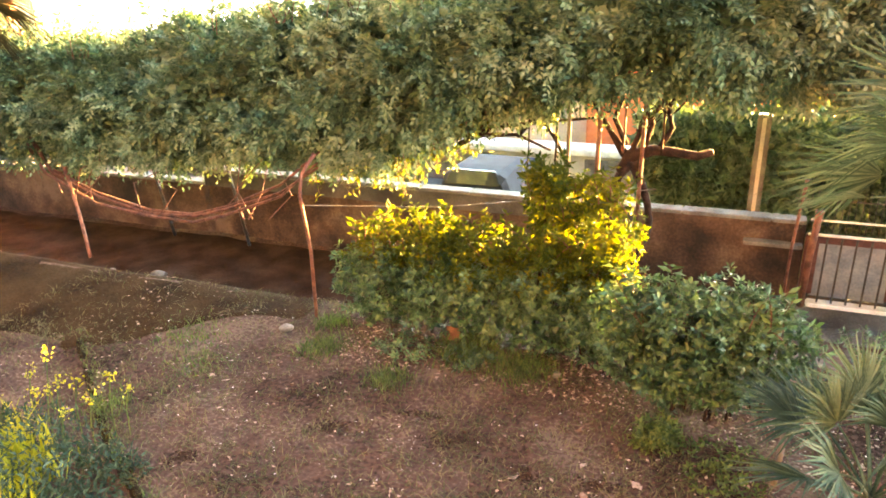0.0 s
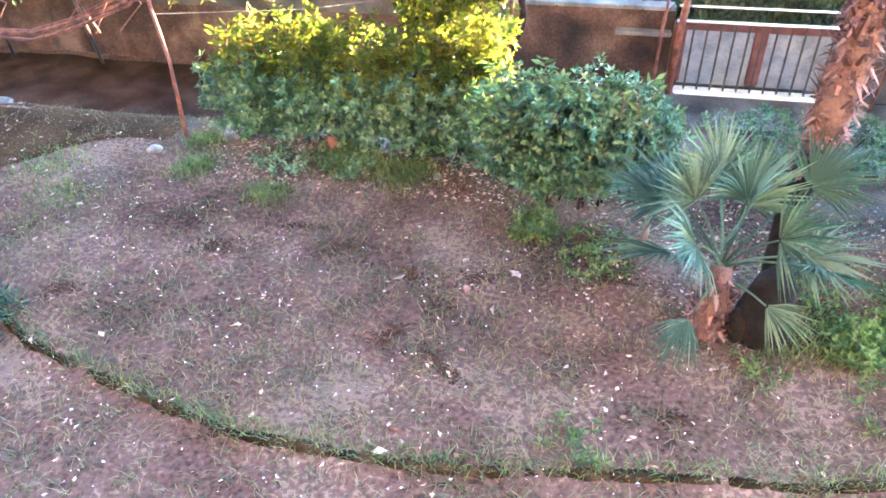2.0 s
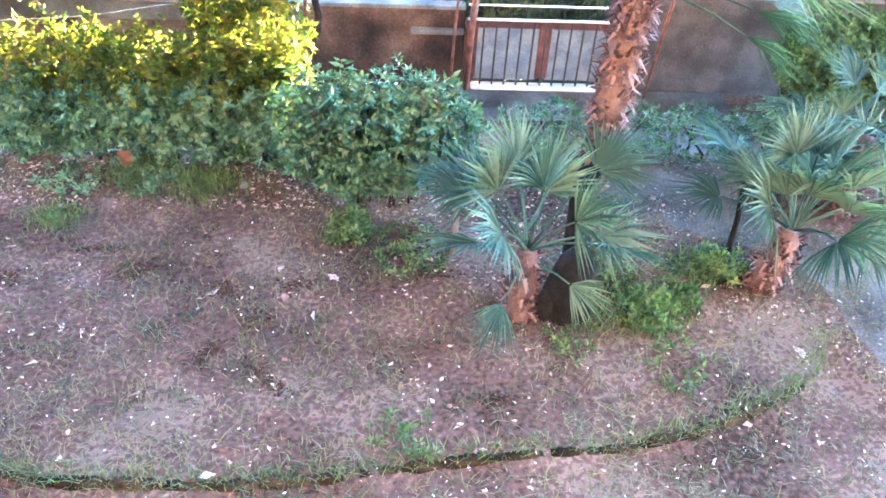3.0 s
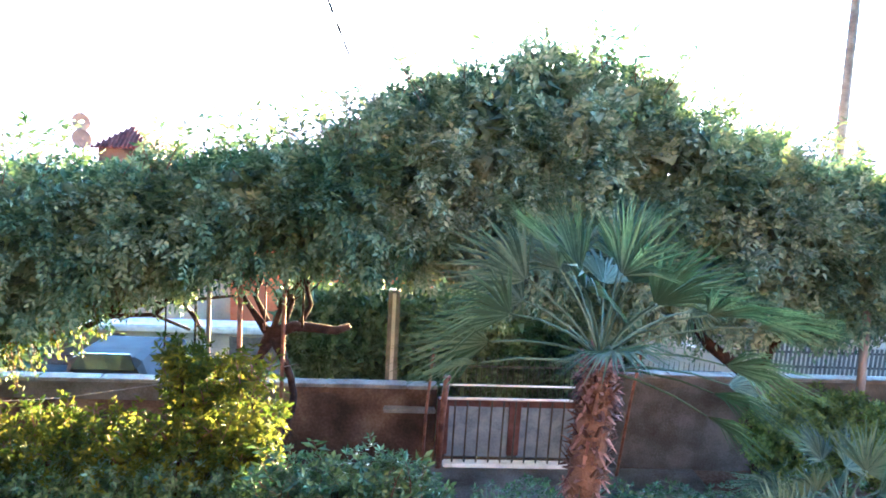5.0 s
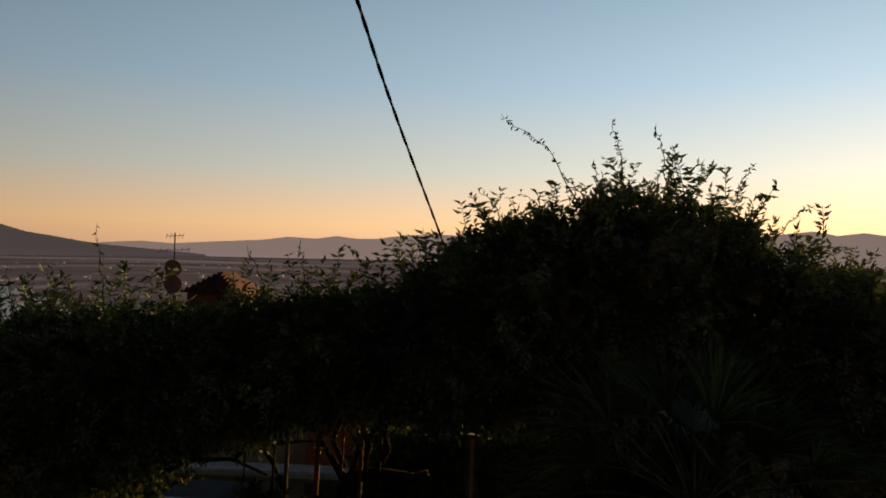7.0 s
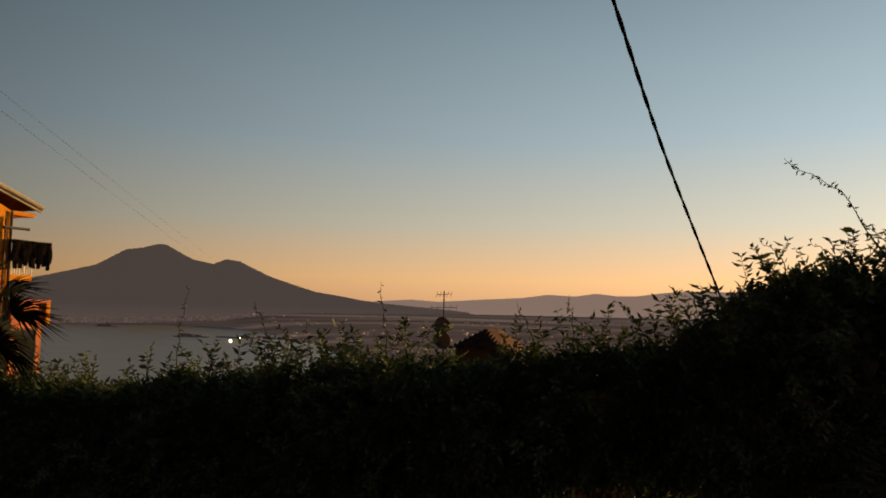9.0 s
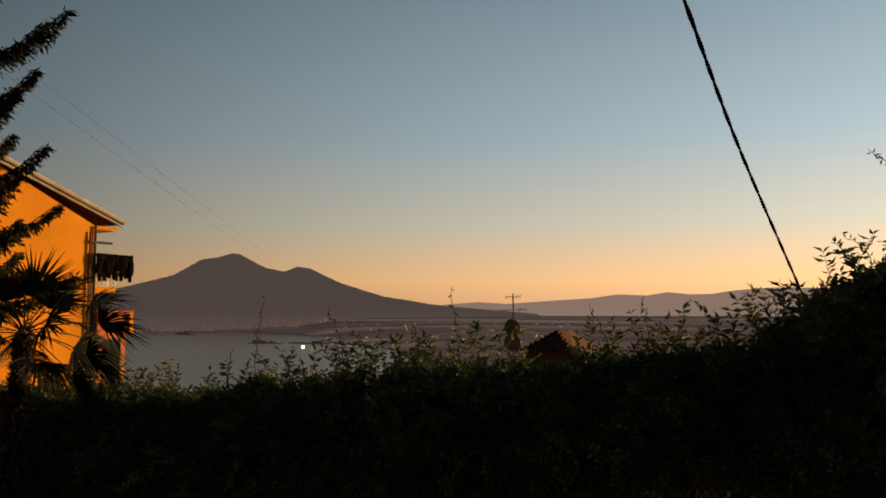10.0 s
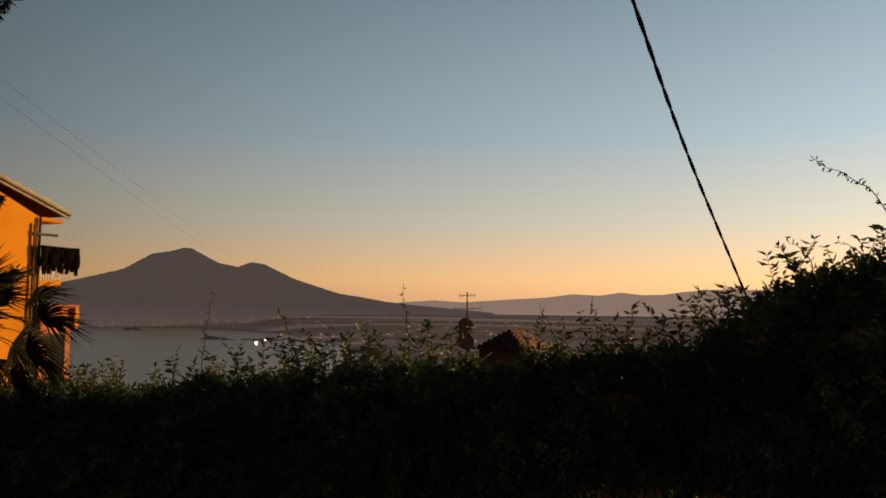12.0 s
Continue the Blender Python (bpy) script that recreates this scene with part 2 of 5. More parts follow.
TOWN = material("town_walls_haze_glow", [(0.04, 0.033, 0.03), (0.08, 0.066, 0.058), (0.3, 0.25, 0.215)], 0.9, 0.05, 0, 0.5, island=0.8, glow=(0.07, 0.05, 0.043, 1.0))
# pale base colour stands in for sky reflected by the water
SEA = material("sea_water", [(0.3, 0.3, 0.3), (0.36, 0.36, 0.36)], 0.38, 0.01, 0.0, 0.4, spec=0.5)
HARBOUR_LAMP = material("harbour_lamp", [(1, 0.8, 0.5), (1, 0.8, 0.5)], 0.5, 1, 0, 1, glow=(1.0, 0.74, 0.32, 14))

# haze over the plain, painted as glow into the far slopes, palest at their foot
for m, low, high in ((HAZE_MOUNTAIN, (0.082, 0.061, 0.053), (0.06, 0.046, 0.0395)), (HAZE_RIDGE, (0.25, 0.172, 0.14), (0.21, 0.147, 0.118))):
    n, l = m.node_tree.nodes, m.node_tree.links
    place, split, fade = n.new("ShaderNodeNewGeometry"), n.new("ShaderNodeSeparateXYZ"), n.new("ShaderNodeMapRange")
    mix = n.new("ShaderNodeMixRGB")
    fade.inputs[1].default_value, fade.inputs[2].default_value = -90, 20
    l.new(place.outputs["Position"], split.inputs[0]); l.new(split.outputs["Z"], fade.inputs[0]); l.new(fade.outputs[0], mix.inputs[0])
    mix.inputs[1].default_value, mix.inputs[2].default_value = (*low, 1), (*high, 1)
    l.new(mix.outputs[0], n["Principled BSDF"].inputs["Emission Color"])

# the plot falls away from the house and towards the gate: what stands on it is laid on that slope
PLOT = Matrix(((1.0145, 0.0032, 0.0207, -0.093), (-0.0015, 1.0106, -0.0254, -0.157), (-0.0143, -0.0138, 1.0151, -0.016), (0, 0, 0, 1)))
lay = PLOT

# streaks of haze painted as glow along the plain
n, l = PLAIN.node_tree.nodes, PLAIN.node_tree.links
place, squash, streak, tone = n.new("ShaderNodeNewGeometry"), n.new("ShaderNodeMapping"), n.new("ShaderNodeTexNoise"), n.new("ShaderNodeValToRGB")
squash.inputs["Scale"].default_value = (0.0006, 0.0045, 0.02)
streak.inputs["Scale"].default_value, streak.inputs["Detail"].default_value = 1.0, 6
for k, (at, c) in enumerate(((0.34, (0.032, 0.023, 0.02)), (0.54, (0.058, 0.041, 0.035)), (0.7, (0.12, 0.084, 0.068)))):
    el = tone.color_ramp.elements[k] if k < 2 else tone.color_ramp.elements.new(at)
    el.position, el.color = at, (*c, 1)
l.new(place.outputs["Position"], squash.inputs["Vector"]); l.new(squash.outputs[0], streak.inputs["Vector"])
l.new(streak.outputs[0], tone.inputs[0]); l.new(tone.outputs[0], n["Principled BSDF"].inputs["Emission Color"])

# ---- building kit ----
class Mesh:
    def __init__(self):
        self.v, self.f, self.n = [], [], 0

    def add(self, verts, faces):
        self.v.extend(tuple(p) for p in verts)
        self.f.extend(tuple(i + self.n for i in face) for face in faces)
        self.n += len(verts)
        return self

    def box(self, lo, hi, m=None):
        (x0, y0, z0), (x1, y1, z1) = lo, hi
        p = [(x0, y0, z0), (x1, y0, z0), (x1, y1, z0), (x0, y1, z0), (x0, y0, z1), (x1, y0, z1), (x1, y1, z1), (x0, y1, z1)]
        if m is not None:
            p = [m @ Vector(q) for q in p]
        return self.add(p, [(3, 2, 1, 0), (4, 5, 6, 7), (0, 1, 5, 4), (1, 2, 6, 5), (2, 3, 7, 6), (3, 0, 4, 7)])

    def tube(self, pts, radii, n=7, cap=True):
        pts = [Vector(p) for p in pts]
        if not hasattr(radii, "__len__"):
            radii = [radii] * len(pts)
        verts, faces = [], []
        side = None
        for i, p in enumerate(pts):
            d = (pts[min(i + 1, len(pts) - 1)] - pts[max(i - 1, 0)]).normalized()
            if side is None:
                side = d.orthogonal().normalized()
            side = (side - d * side.dot(d)).normalized()
            up = d.cross(side)
            for k in range(n):
                w = 2 * math.pi * k / n
                verts.append(p + (side * math.cos(w) + up * math.sin(w)) * radii[i])
        for i in range(len(pts) - 1):
            for k in range(n):
                faces.append((i * n + k, i * n + (k + 1) % n, (i + 1) * n + (k + 1) % n, (i + 1) * n + k))
        if cap:
            faces += [tuple(reversed(range(n))), tuple(range((len(pts) - 1) * n, len(pts) * n))]
        return self.add(verts, faces)

    def data(self, name, mat, smooth=False):
        me = bpy.data.meshes.new(name)
        me.from_pydata(self.v, [], self.f)
        me.materials.append(mat)
        if smooth:
            me.shade_smooth()
        me.update()
        return me


def part(name, mesh, mat, parent=None, label="", smooth=False):
    """One mesh object, under a thing or a part, in world coordinates."""
    data = mesh.data(name, mat, smooth) if isinstance(mesh, Mesh) else mesh
    if lay is not None:
        data.transform(lay)
    ob = new(name, data)
    if parent is not None:
        ob.parent = parent
        up = parent if parent.parent is None else None
        ob.matrix_parent_inverse = up.matrix_basis.inverted() if up else Matrix()
    return tagged(ob, label)


def thing(name, at, label, category, group="", kind=""):
    ob = new(name)
    ob.location = lay @ Vector(at) if lay is not None else at
    return tagged(ob, label, category, group, kind)


def bevelled(lo, hi, r=0.01, m=None):
    """A box with bevelled edges."""
    bm = bmesh.new()
    bmesh.ops.create_cube(bm, size=1)
    size = Vector(hi) - Vector(lo)
    mid = (Vector(hi) + Vector(lo)) / 2
    for v in bm.verts:
        v.co = Vector((v.co.x * size.x, v.co.y * size.y, v.co.z * size.z)) + mid
    bmesh.ops.bevel(bm, geom=bm.edges, offset=min(r, min(size) * 0.45), segments=2, affect="EDGES")
    if m is not None:
        bmesh.ops.transform(bm, matrix=m, verts=bm.verts)
    out = Mesh()
    bm.verts.index_update()
    out.add([v.co.copy() for v in bm.verts], [[v.index for v in f.verts] for f in bm.faces])
    bm.free()
    return out


rng = np.random.default_rng(7)


def leaf_mesh(name, mat, places, size, aspect=0.42, out=None, spread=1.0, droop=0.3):
    """Many small pointed leaves at the given places, each folded along its middle. out: the way each tends to face."""
    p = np.asarray(places, float)
    n = len(p)
    d = rng.normal(size=(n, 3)) * spread
    if out is not None:
        d += out
    d[:, 2] -= droop
    d /= np.linalg.norm(d, axis=1)[:, None]
    s = np.cross(d, rng.normal(size=(n, 3)))
    s /= np.linalg.norm(s, axis=1)[:, None]
    u = np.cross(s, d)
    ln = size * rng.uniform(0.6, 1.3, n)[:, None]
    w = ln * aspect / 2
    base, tip = p, p + d * ln - u * ln * 0.12
    mid = p + d * ln * 0.45
    left, right = mid + s * w + u * w * 0.5, mid - s * w + u * w * 0.5
    v = np.stack([base, left, tip, right], 1).reshape(-1, 3)
    i = np.arange(n)[:, None] * 4
    f = np.concatenate([i + [0, 2, 1], i + [0, 3, 2]], 1).reshape(-1, 3)
    me = bpy.data.meshes.new(name)
    me.vertices.add(len(v)); me.vertices.foreach_set("co", v.ravel())
    me.loops.add(f.size); me.loops.foreach_set("vertex_index", f.ravel())
    me.polygons.add(len(f)); me.polygons.foreach_set("loop_start", np.arange(len(f)) * 3)
    me.materials.append(mat)
    me.update(calc_edges=True)
    return me


def leaflets(name, mat, base, d, s, size, aspect, fold=0.5):
    """Pointed leaves folded along the middle: from base along d, s to the side."""
    n = len(base)
    u = np.cross(s, d)
    ln = size * rng.uniform(0.75, 1.2, n)[:, None]
    w = ln * aspect / 2
    mid = base + d * ln * 0.45
    v = np.stack([base, mid + s * w + u * w * fold, base + d * ln - u * ln * 0.1, mid - s * w + u * w * fold], 1).reshape(-1, 3)
    i = np.arange(n)[:, None] * 4
    f = np.concatenate([i + [0, 2, 1], i + [0, 3, 2]], 1).reshape(-1, 3)
    me = bpy.data.meshes.new(name)
    me.vertices.add(len(v)); me.vertices.foreach_set("co", v.ravel())
    me.loops.add(f.size); me.loops.foreach_set("vertex_index", f.ravel())
    me.polygons.add(len(f)); me.polygons.foreach_set("loop_start", np.arange(len(f)) * 3)
    me.materials.append(mat)
    me.update(calc_edges=True)
    return me


def unit(a):
    return a / np.maximum(1e-9, np.linalg.norm(a, axis=1))[:, None]


def spray_mesh(name, mat, places, out, length, leaf, pairs=4, spread=0.6, droop=0.25):
    """Feathered sprays: leaflets in pairs along a drooping stalk that points out of the crown."""
    p = np.asarray(places, float)
    n = len(p)
    d = unit(unit(out) + rng.normal(size=(n, 3)) * spread + [0, 0, 0.15])
    s = unit(np.cross(d, rng.normal(size=(n, 3)) * 0.5 + [0, 0, 1.0]))
    ln = (length * rng.uniform(0.6, 1.25, n))[:, None]
    base, way, side = [], [], []
    for k in range(pairs + 1):
        t = (k + 0.6) / (pairs + 0.6)
        q = p + d * ln * t + np.array([[0, 0, -1.0]]) * ln * droop * t * t
        for sign in ((-1, 1) if k < pairs else (0,)):
            w = unit(d * (0.55 if sign else 1.0) + s * 0.85 * sign + [0, 0, -0.2] + rng.normal(size=(n, 3)) * 0.16)
            base.append(q); way.append(w)
            side.append(unit(np.cross(w, np.cross(s, d)) + rng.normal(size=(n, 3)) * 0.15))
    return leaflets(name, mat, np.concatenate(base), np.concatenate(way), np.concatenate(side), leaf, 0.46, 0.35)


def rosette_mesh(name, mat, places, out, leaf, count=7, spread=0.45):
    """Whorls of stiff leaves at the ends of shoots."""
    p = np.asarray(places, float)
    n = len(p)
    d = unit(unit(np.asarray(out, float)) + rng.normal(size=(n, 3)) * spread)
    a = unit(np.cross(d, rng.normal(size=(n, 3))))
    b = np.cross(d, a)
    base, way, side = [], [], []
    for k in range(count):
        w = 2.4 * k + rng.uniform(0, 0.8, n)[:, None]
        r = a * np.cos(w) + b * np.sin(w)
        up = 0.25 + 0.9 * k / count
        v = unit(r + d * up)
        base.append(p + d * leaf * 0.35 * k / count + r * leaf * 0.1); way.append(v); side.append(unit(np.cross(v, d)))
    return leaflets(name, mat, np.concatenate(base), np.concatenate(way), np.concatenate(side), leaf, 0.42, 0.3)


def blades_mesh(name, mat, roots, height, width=0.006, lean=0.5):
    """Grass blades: two-triangle strips bent to one side."""
    p = np.asarray(roots, float)
    n = len(p)
    w = rng.uniform(0, 2 * np.pi, n)
    side = np.stack([np.cos(w), np.sin(w), np.zeros(n)], 1)
    go = np.stack([-np.sin(w), np.cos(w), np.zeros(n)], 1)
    h = (height * rng.uniform(0.4, 1.3, n))[:, None]
    k = (lean * rng.uniform(0.2, 1.4, n))[:, None]
    up = np.array([[0, 0, 1.0]])
    mid = p + up * h * 0.6 + go * h * k * 0.35
    tip = p + up * h * 0.95 + go * h * k
    v = np.stack([p - side * width, p + side * width, mid + side * width * 0.7, mid - side * width * 0.7, tip], 1).reshape(-1, 3)
    i = np.arange(n)[:, None] * 5
    f = np.concatenate([i + [0, 1, 2], i + [0, 2, 3], i + [3, 2, 4]], 1).reshape(-1, 3)
    me = bpy.data.meshes.new(name)
    me.vertices.add(len(v)); me.vertices.foreach_set("co", v.ravel())
    me.loops.add(f.size); me.loops.foreach_set("vertex_index", f.ravel())
    me.polygons.add(len(f)); me.polygons.foreach_set("loop_start", np.arange(len(f)) * 3)
    me.materials.append(mat)
    me.update(calc_edges=True)
    return me


def step(a, b, x):
    t = min(1.0, max(0.0, (x - a) / (b - a)))
    return t * t * (3 - 2 * t)


def curve_at(points, x):
    """Height at x on a polyline of (x, z)."""
    return float(np.interp(x, [p[0] for p in points], [p[1] for p in points]))


EDGE = [(-7.6, 6.6), (-6.17, 5.41), (-5.29, 4.73), (-4.5, 4.25), (-3.46, 3.92), (-2.7, 3.72), (-2.2, 3.63), (-1.3, 3.58), (-0.35, 3.66), (0.47, 3.79), (1.5, 3.9), (2.36, 4.05), (3.1, 4.37), (3.6, 4.7), (3.9, 5.2)]
WALL_Y, WALL_TOP, FOOT = 11.7, 0.67, -0.66


def ground_z(x, y):
    if y < 11.9:
        drop = step(8.3, 9.6, y) if x < -1.0 else step(8.0, 11.0, y)
        z = FOOT * drop + 0.035 * noise.noise(Vector((x * 0.9, y * 0.9, 0))) + 0.012 * noise.noise(Vector((x * 4, y * 4, 3)))
        if -7.6 < x < 3.9 and y < curve_at(EDGE, x):
            z -= 0.065 * step(0.0, 0.1, curve_at(EDGE, x) - y)
        return z
    if y < 26:
        return -0.66 if y < 12.05 else -1.25
    return max(-97.0, -1.25 - (y - 26) * 0.16)


# ---- ground, sea and distance ----
lay = None
xs = [-4800, -2500, -1200, -600, -300, -150, -80, -45, -28, -20] + list(np.arange(-15, 10.01, 0.16)) + [12, 18, 30, 60, 120, 300, 600, 1200, 2500, 4800]
ys = [-60, -25, -10, -4, -1] + list(np.arange(0.5, 12.4, 0.16)) + [13, 16, 20, 26, 32, 40, 60, 100, 160, 260, 400, 640, 1000, 2000, 4990]
g = Mesh()
for y in ys:
    for x in xs:
        q = Vector((float(x), float(y), ground_z(float(x), float(y))))
        g.v.append(tuple(q.lerp(PLOT @ q, step(120, 30, abs(q.x)) * step(60, 26, q.y))))
w = len(xs)
g.f = [(j * w + i, j * w + i + 1, (j + 1) * w + i + 1, (j + 1) * w + i) for j in range(len(ys) - 1) for i in range(w - 1)]
ground = part("ground", g, SOIL, None, "brown garden soil with thin dry grass", True)
tagged(ground, category="ground", kind="structure")

EYE_Z = 4.68
sea = part("water", Mesh().add([(-4900, 300, -95), (4900, 300, -95), (4900, 4990, -95), (-4900, 4990, -95)], [(0, 1, 2, 3)]), SEA, None, "calm grey bay water at dusk")
tagged(sea, category="water", kind="structure")


def far_point(yaw, up, depth):
    """A place far off: degrees to the left of +y, degrees up, metres away."""
    a = radians(yaw)
    return Vector((-math.sin(a) * depth, math.cos(a) * depth, EYE_Z + math.tan(radians(up)) * depth))


def mountain(name, crest, depth, fore, mat, label, low=-96.0, rough=6.0):
    """A range with spurs: rows run from its foot to its crest. crest: (yaw, up) in degrees."""
    mesh, cols, rows = Mesh(), 420, 7
    y0, y1 = crest[0][0], crest[-1][0]
    ways, ups = [c[0] for c in crest][::-1], [c[1] for c in crest][::-1]
    for j in range(rows + 1):
        for i in range(cols + 1):
            yaw = y0 + (y1 - y0) * i / cols
            top = far_point(yaw, float(np.interp(yaw, ways, ups)), depth)
            k = j / rows
            d = depth - fore * (1 - k)
            q = far_point(yaw, 0, d)
            spur = noise.noise(Vector((yaw * 0.9, k * 2.0, 5))) * rough * (1 - k) * 4 * k
            small = noise.noise(Vector((yaw * 6.0, 1, 2))) * rough * 0.25 * k
            q.z = low + (top.z - low) * k ** 1.25 + spur + small
            mesh.v.append(tuple(q))
    n = cols + 1
    mesh.f = [(j * n + i, (j + 1) * n + i, (j + 1) * n + i + 1, j * n + i + 1) for j in range(rows) for i in range(cols)]
    ob = part(name, mesh, mat, None, label, True)
    return tagged(ob, category="mountain", kind="structure")


def seen_at(yaw0, pitch0, pairs):
    out = []
    for x, y in pairs:
        out.append((yaw0 - math.degrees(math.atan((x - 784) / 1397)), (556 - y) / 1397 * 57.3 * math.cos(math.atan((x - 784) / 1397))))
    return out


VOLCANO = seen_at(25.5, 4.7, [(-300, 560), (0, 545), (120, 528), (222, 507), (300, 488), (350, 460), (380, 456), (405, 449), (418, 450), (440, 462), (465, 475), (500, 482), (512, 477), (522, 473), (545, 476), (570, 488), (600, 502), (640, 515), (680, 527), (720, 533), (760, 540), (800, 545), (900, 553), (1000, 562), (1150, 575), (1300, 590)])
RIDGE = seen_at(25.5, 4.7, [(700, 556), (790, 541), (850, 537), (900, 540), (985, 534), (1050, 530), (1100, 523), (1150, 525), (1190, 519), (1230, 523), (1270, 522), (1300, 517), (1350, 512), (1400, 510), (1500, 512), (1568, 516)]) + [(-8, 1.5), (-12, 1.2), (-16, 1.5), (-20, 1.8), (-24, 2.3), (-25.5, 2.0), (-27, 2.2), (-29, 1.9), (-34, 1.7), (-45, 1.0)]
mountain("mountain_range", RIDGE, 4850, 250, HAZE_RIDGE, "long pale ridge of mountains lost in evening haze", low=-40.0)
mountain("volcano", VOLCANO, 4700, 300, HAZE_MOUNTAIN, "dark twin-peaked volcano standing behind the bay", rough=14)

COAST = [(-60, 500), (22, 500), (24, 900), (27, 1500), (29, 2050), (30.5, 2350), (32, 2700), (33.5, 3150), (36, 3900), (42, 4250), (50, 4330), (60, 4330)]


def plain_z(yaw, far):
    """The plain rises gently from its coast to the foot of the hills."""
    d0 = curve_at(COAST, yaw)
    return -93.5 + 86.0 * max(0.0, (far - d0) / (4900 - d0)) ** 1.4


plain = Mesh()
for i in range(121):
    yaw = -60 + i
    d0 = curve_at(COAST, yaw) + 25 * noise.noise(Vector((yaw * 0.8, 3, 1)))
    for j in range(-1, 15):
        far = d0 + (4900 - d0) * max(0, j) / 14
        q = far_point(yaw, 0, far)
        plain.v.append((q.x, q.y, plain_z(yaw, far) if j >= 0 else -99))
plain.f = [(i * 16 + j, i * 16 + j + 1, (i + 1) * 16 + j + 1, (i + 1) * 16 + j) for i in range(120) for j in range(15)]
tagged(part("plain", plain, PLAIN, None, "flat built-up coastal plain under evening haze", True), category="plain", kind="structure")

town = Mesh()
for _ in range(760):
    yaw = random.uniform(-32, 48) if random.random() < 0.55 else random.uniform(34, 48)
    far = random.uniform(4300, 4480) if yaw > 34 else random.uniform(1500, 4500) ** 1.0
    q = far_point(yaw, 0, far)
    s, h = (random.uniform(4, 13), random.uniform(4, 20)) if yaw > 34 else (random.uniform(3, 8), random.uniform(2, 5))
    z = plain_z(yaw, far)
    town.box((q.x - s, q.y - 6, z - 1), (q.x + s, q.y + 6, z + h))
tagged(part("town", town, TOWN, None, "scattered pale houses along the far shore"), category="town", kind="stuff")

pier = Mesh()
for yaw, far, ln in ((43.76, 3800, 52), (38.24, 2620, 62), (33.75, 2540, 150)):
    q = far_point(yaw, 0, far)
    pier.box((q.x - ln, q.y - 12, -96), (q.x + ln, q.y + 12, -92.5))
    for k in range(6):
        x = q.x + random.uniform(-0.8, 0.8) * ln
        pier.box((x - 8, q.y - 6, -93), (x + 8, q.y + 6, -88 + random.uniform(0, 4)))
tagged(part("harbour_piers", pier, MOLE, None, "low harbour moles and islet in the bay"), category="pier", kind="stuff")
for yaw, up, s in ((35.6, -2.42, 3.4), (34.95, -2.22, 1.6)):
    bm = bmesh.new()
    bmesh.ops.create_icosphere(bm, subdivisions=2, radius=s, matrix=Matrix.Translation(far_point(yaw, up, 2280)))
    me = bpy.data.meshes.new("lamp")
    bm.to_mesh(me); bm.free()
    me.materials.append(HARBOUR_LAMP)
    tagged(part("harbour_lamp", me, HARBOUR_LAMP, None, "bright harbour floodlight above the water"), category="lamp", group="harbour lamps")

# ---- garden wall and street behind it ----
lay = PLOT
def wall_run(name, x0, x1, top, label, y=WALL_Y, foot=-1.0, deep=0.2, mat=WALL, cap=0.06):
    """A plastered wall with an uneven face and a coping slab."""
    body = Mesh()
    nx, nz = max(2, int((x1 - x0) / 0.12)), 12
    for face, yy in ((0, y), (1, y + deep)):
        for j in range(nz + 1):
            for i in range(nx + 1):
                x, z = x0 + (x1 - x0) * i / nx, foot + (top - foot) * j / nz
                bulge = 0.025 * noise.noise(Vector((x * 1.3, z * 1.8, face * 7))) + 0.01 * noise.noise(Vector((x * 6, z * 6, face)))
                body.v.append((x, yy + (bulge if 0 < i < nx else 0) * (1 if face == 0 else -1), z))
    n = nx + 1
    k = n * (nz + 1)
    for j in range(nz):
        for i in range(nx):
            q = j * n + i
            body.f.append((q, q + 1, q + n + 1, q + n))
            body.f.append((k + q, k + q + n, k + q + n + 1, k + q + 1))
    for j in range(nz):
        for i in (0, nx):
            q = j * n + i
            body.f.append((q, q + n, k + q + n, k + q))
    body.f += [(nz * n + i, nz * n + i + 1, k + nz * n + i + 1, k + nz * n + i) for i in range(nx)]
    root = part(name, body, mat, None, label, True)
    tagged(root, category="wall", kind="structure")
    x = x0
    while x < x1 - 0.01:
        e = min(x1, x + random.uniform(0.9, 1.3))
        part("coping_slab", bevelled((x + 0.004, y - 0.03, top + 0.002), (e - 0.004, y + deep + 0.03, top + cap + random.uniform(-0.006, 0.006)), 0.012), COPING, root)
        x = e
    return root


wall_run("wall_north", -9.4, 1.02, WALL_TOP - 0.07, "weathered ochre garden wall with pale coping")
tagged(part("wall_band", bevelled((-9.38, WALL_Y - 0.04, 0.33), (-1.4, WALL_Y + 0.05, 0.6), 0.01), CONCRETE, None, "dark cement band along the wall top"), category="wall", kind="structure")
tagged(part("wall_ledge", bevelled((0.2, WALL_Y - 0.16, 0.26), (1.0, WALL_Y + 0.02, 0.32), 0.012), COPING, None, "thin pale stone ledge on the wall"), category="ledge", kind="structure")
wall_run("wall_west", -16.0, -9.4, 0.33, "lower stretch of old ochre garden wall")
wall_run("wall_east", 3.75, 14.0, 0.88, "dark weathered garden wall beside the gate", mat=CONCRETE)

# out of view; widened and raised to keep skylight off the garden
house = Mesh().box((-13, -2.4, -0.3), (13, -1.8, 10.5))
tagged(part("wall_house", house, PLASTER_DARKENED, None, "unseen plastered house wall behind the balcony, sized to block skylight"), category="wall", kind="structure")

street = part("road", Mesh().box((-60, 12.2, -1.4), (60, 18.0, -1.2)), ASPHALT, None, "narrow asphalt street beyond the garden wall")
tagged(street, category="road", kind="structure")
tagged(part("pavement", bevelled((0.6, 9.7, -0.7), (5.2, 11.6, -0.6), 0.02), DUST, None, "worn concrete landing before the gate"), category="pavement", kind="structure")
path_mesh = Mesh()
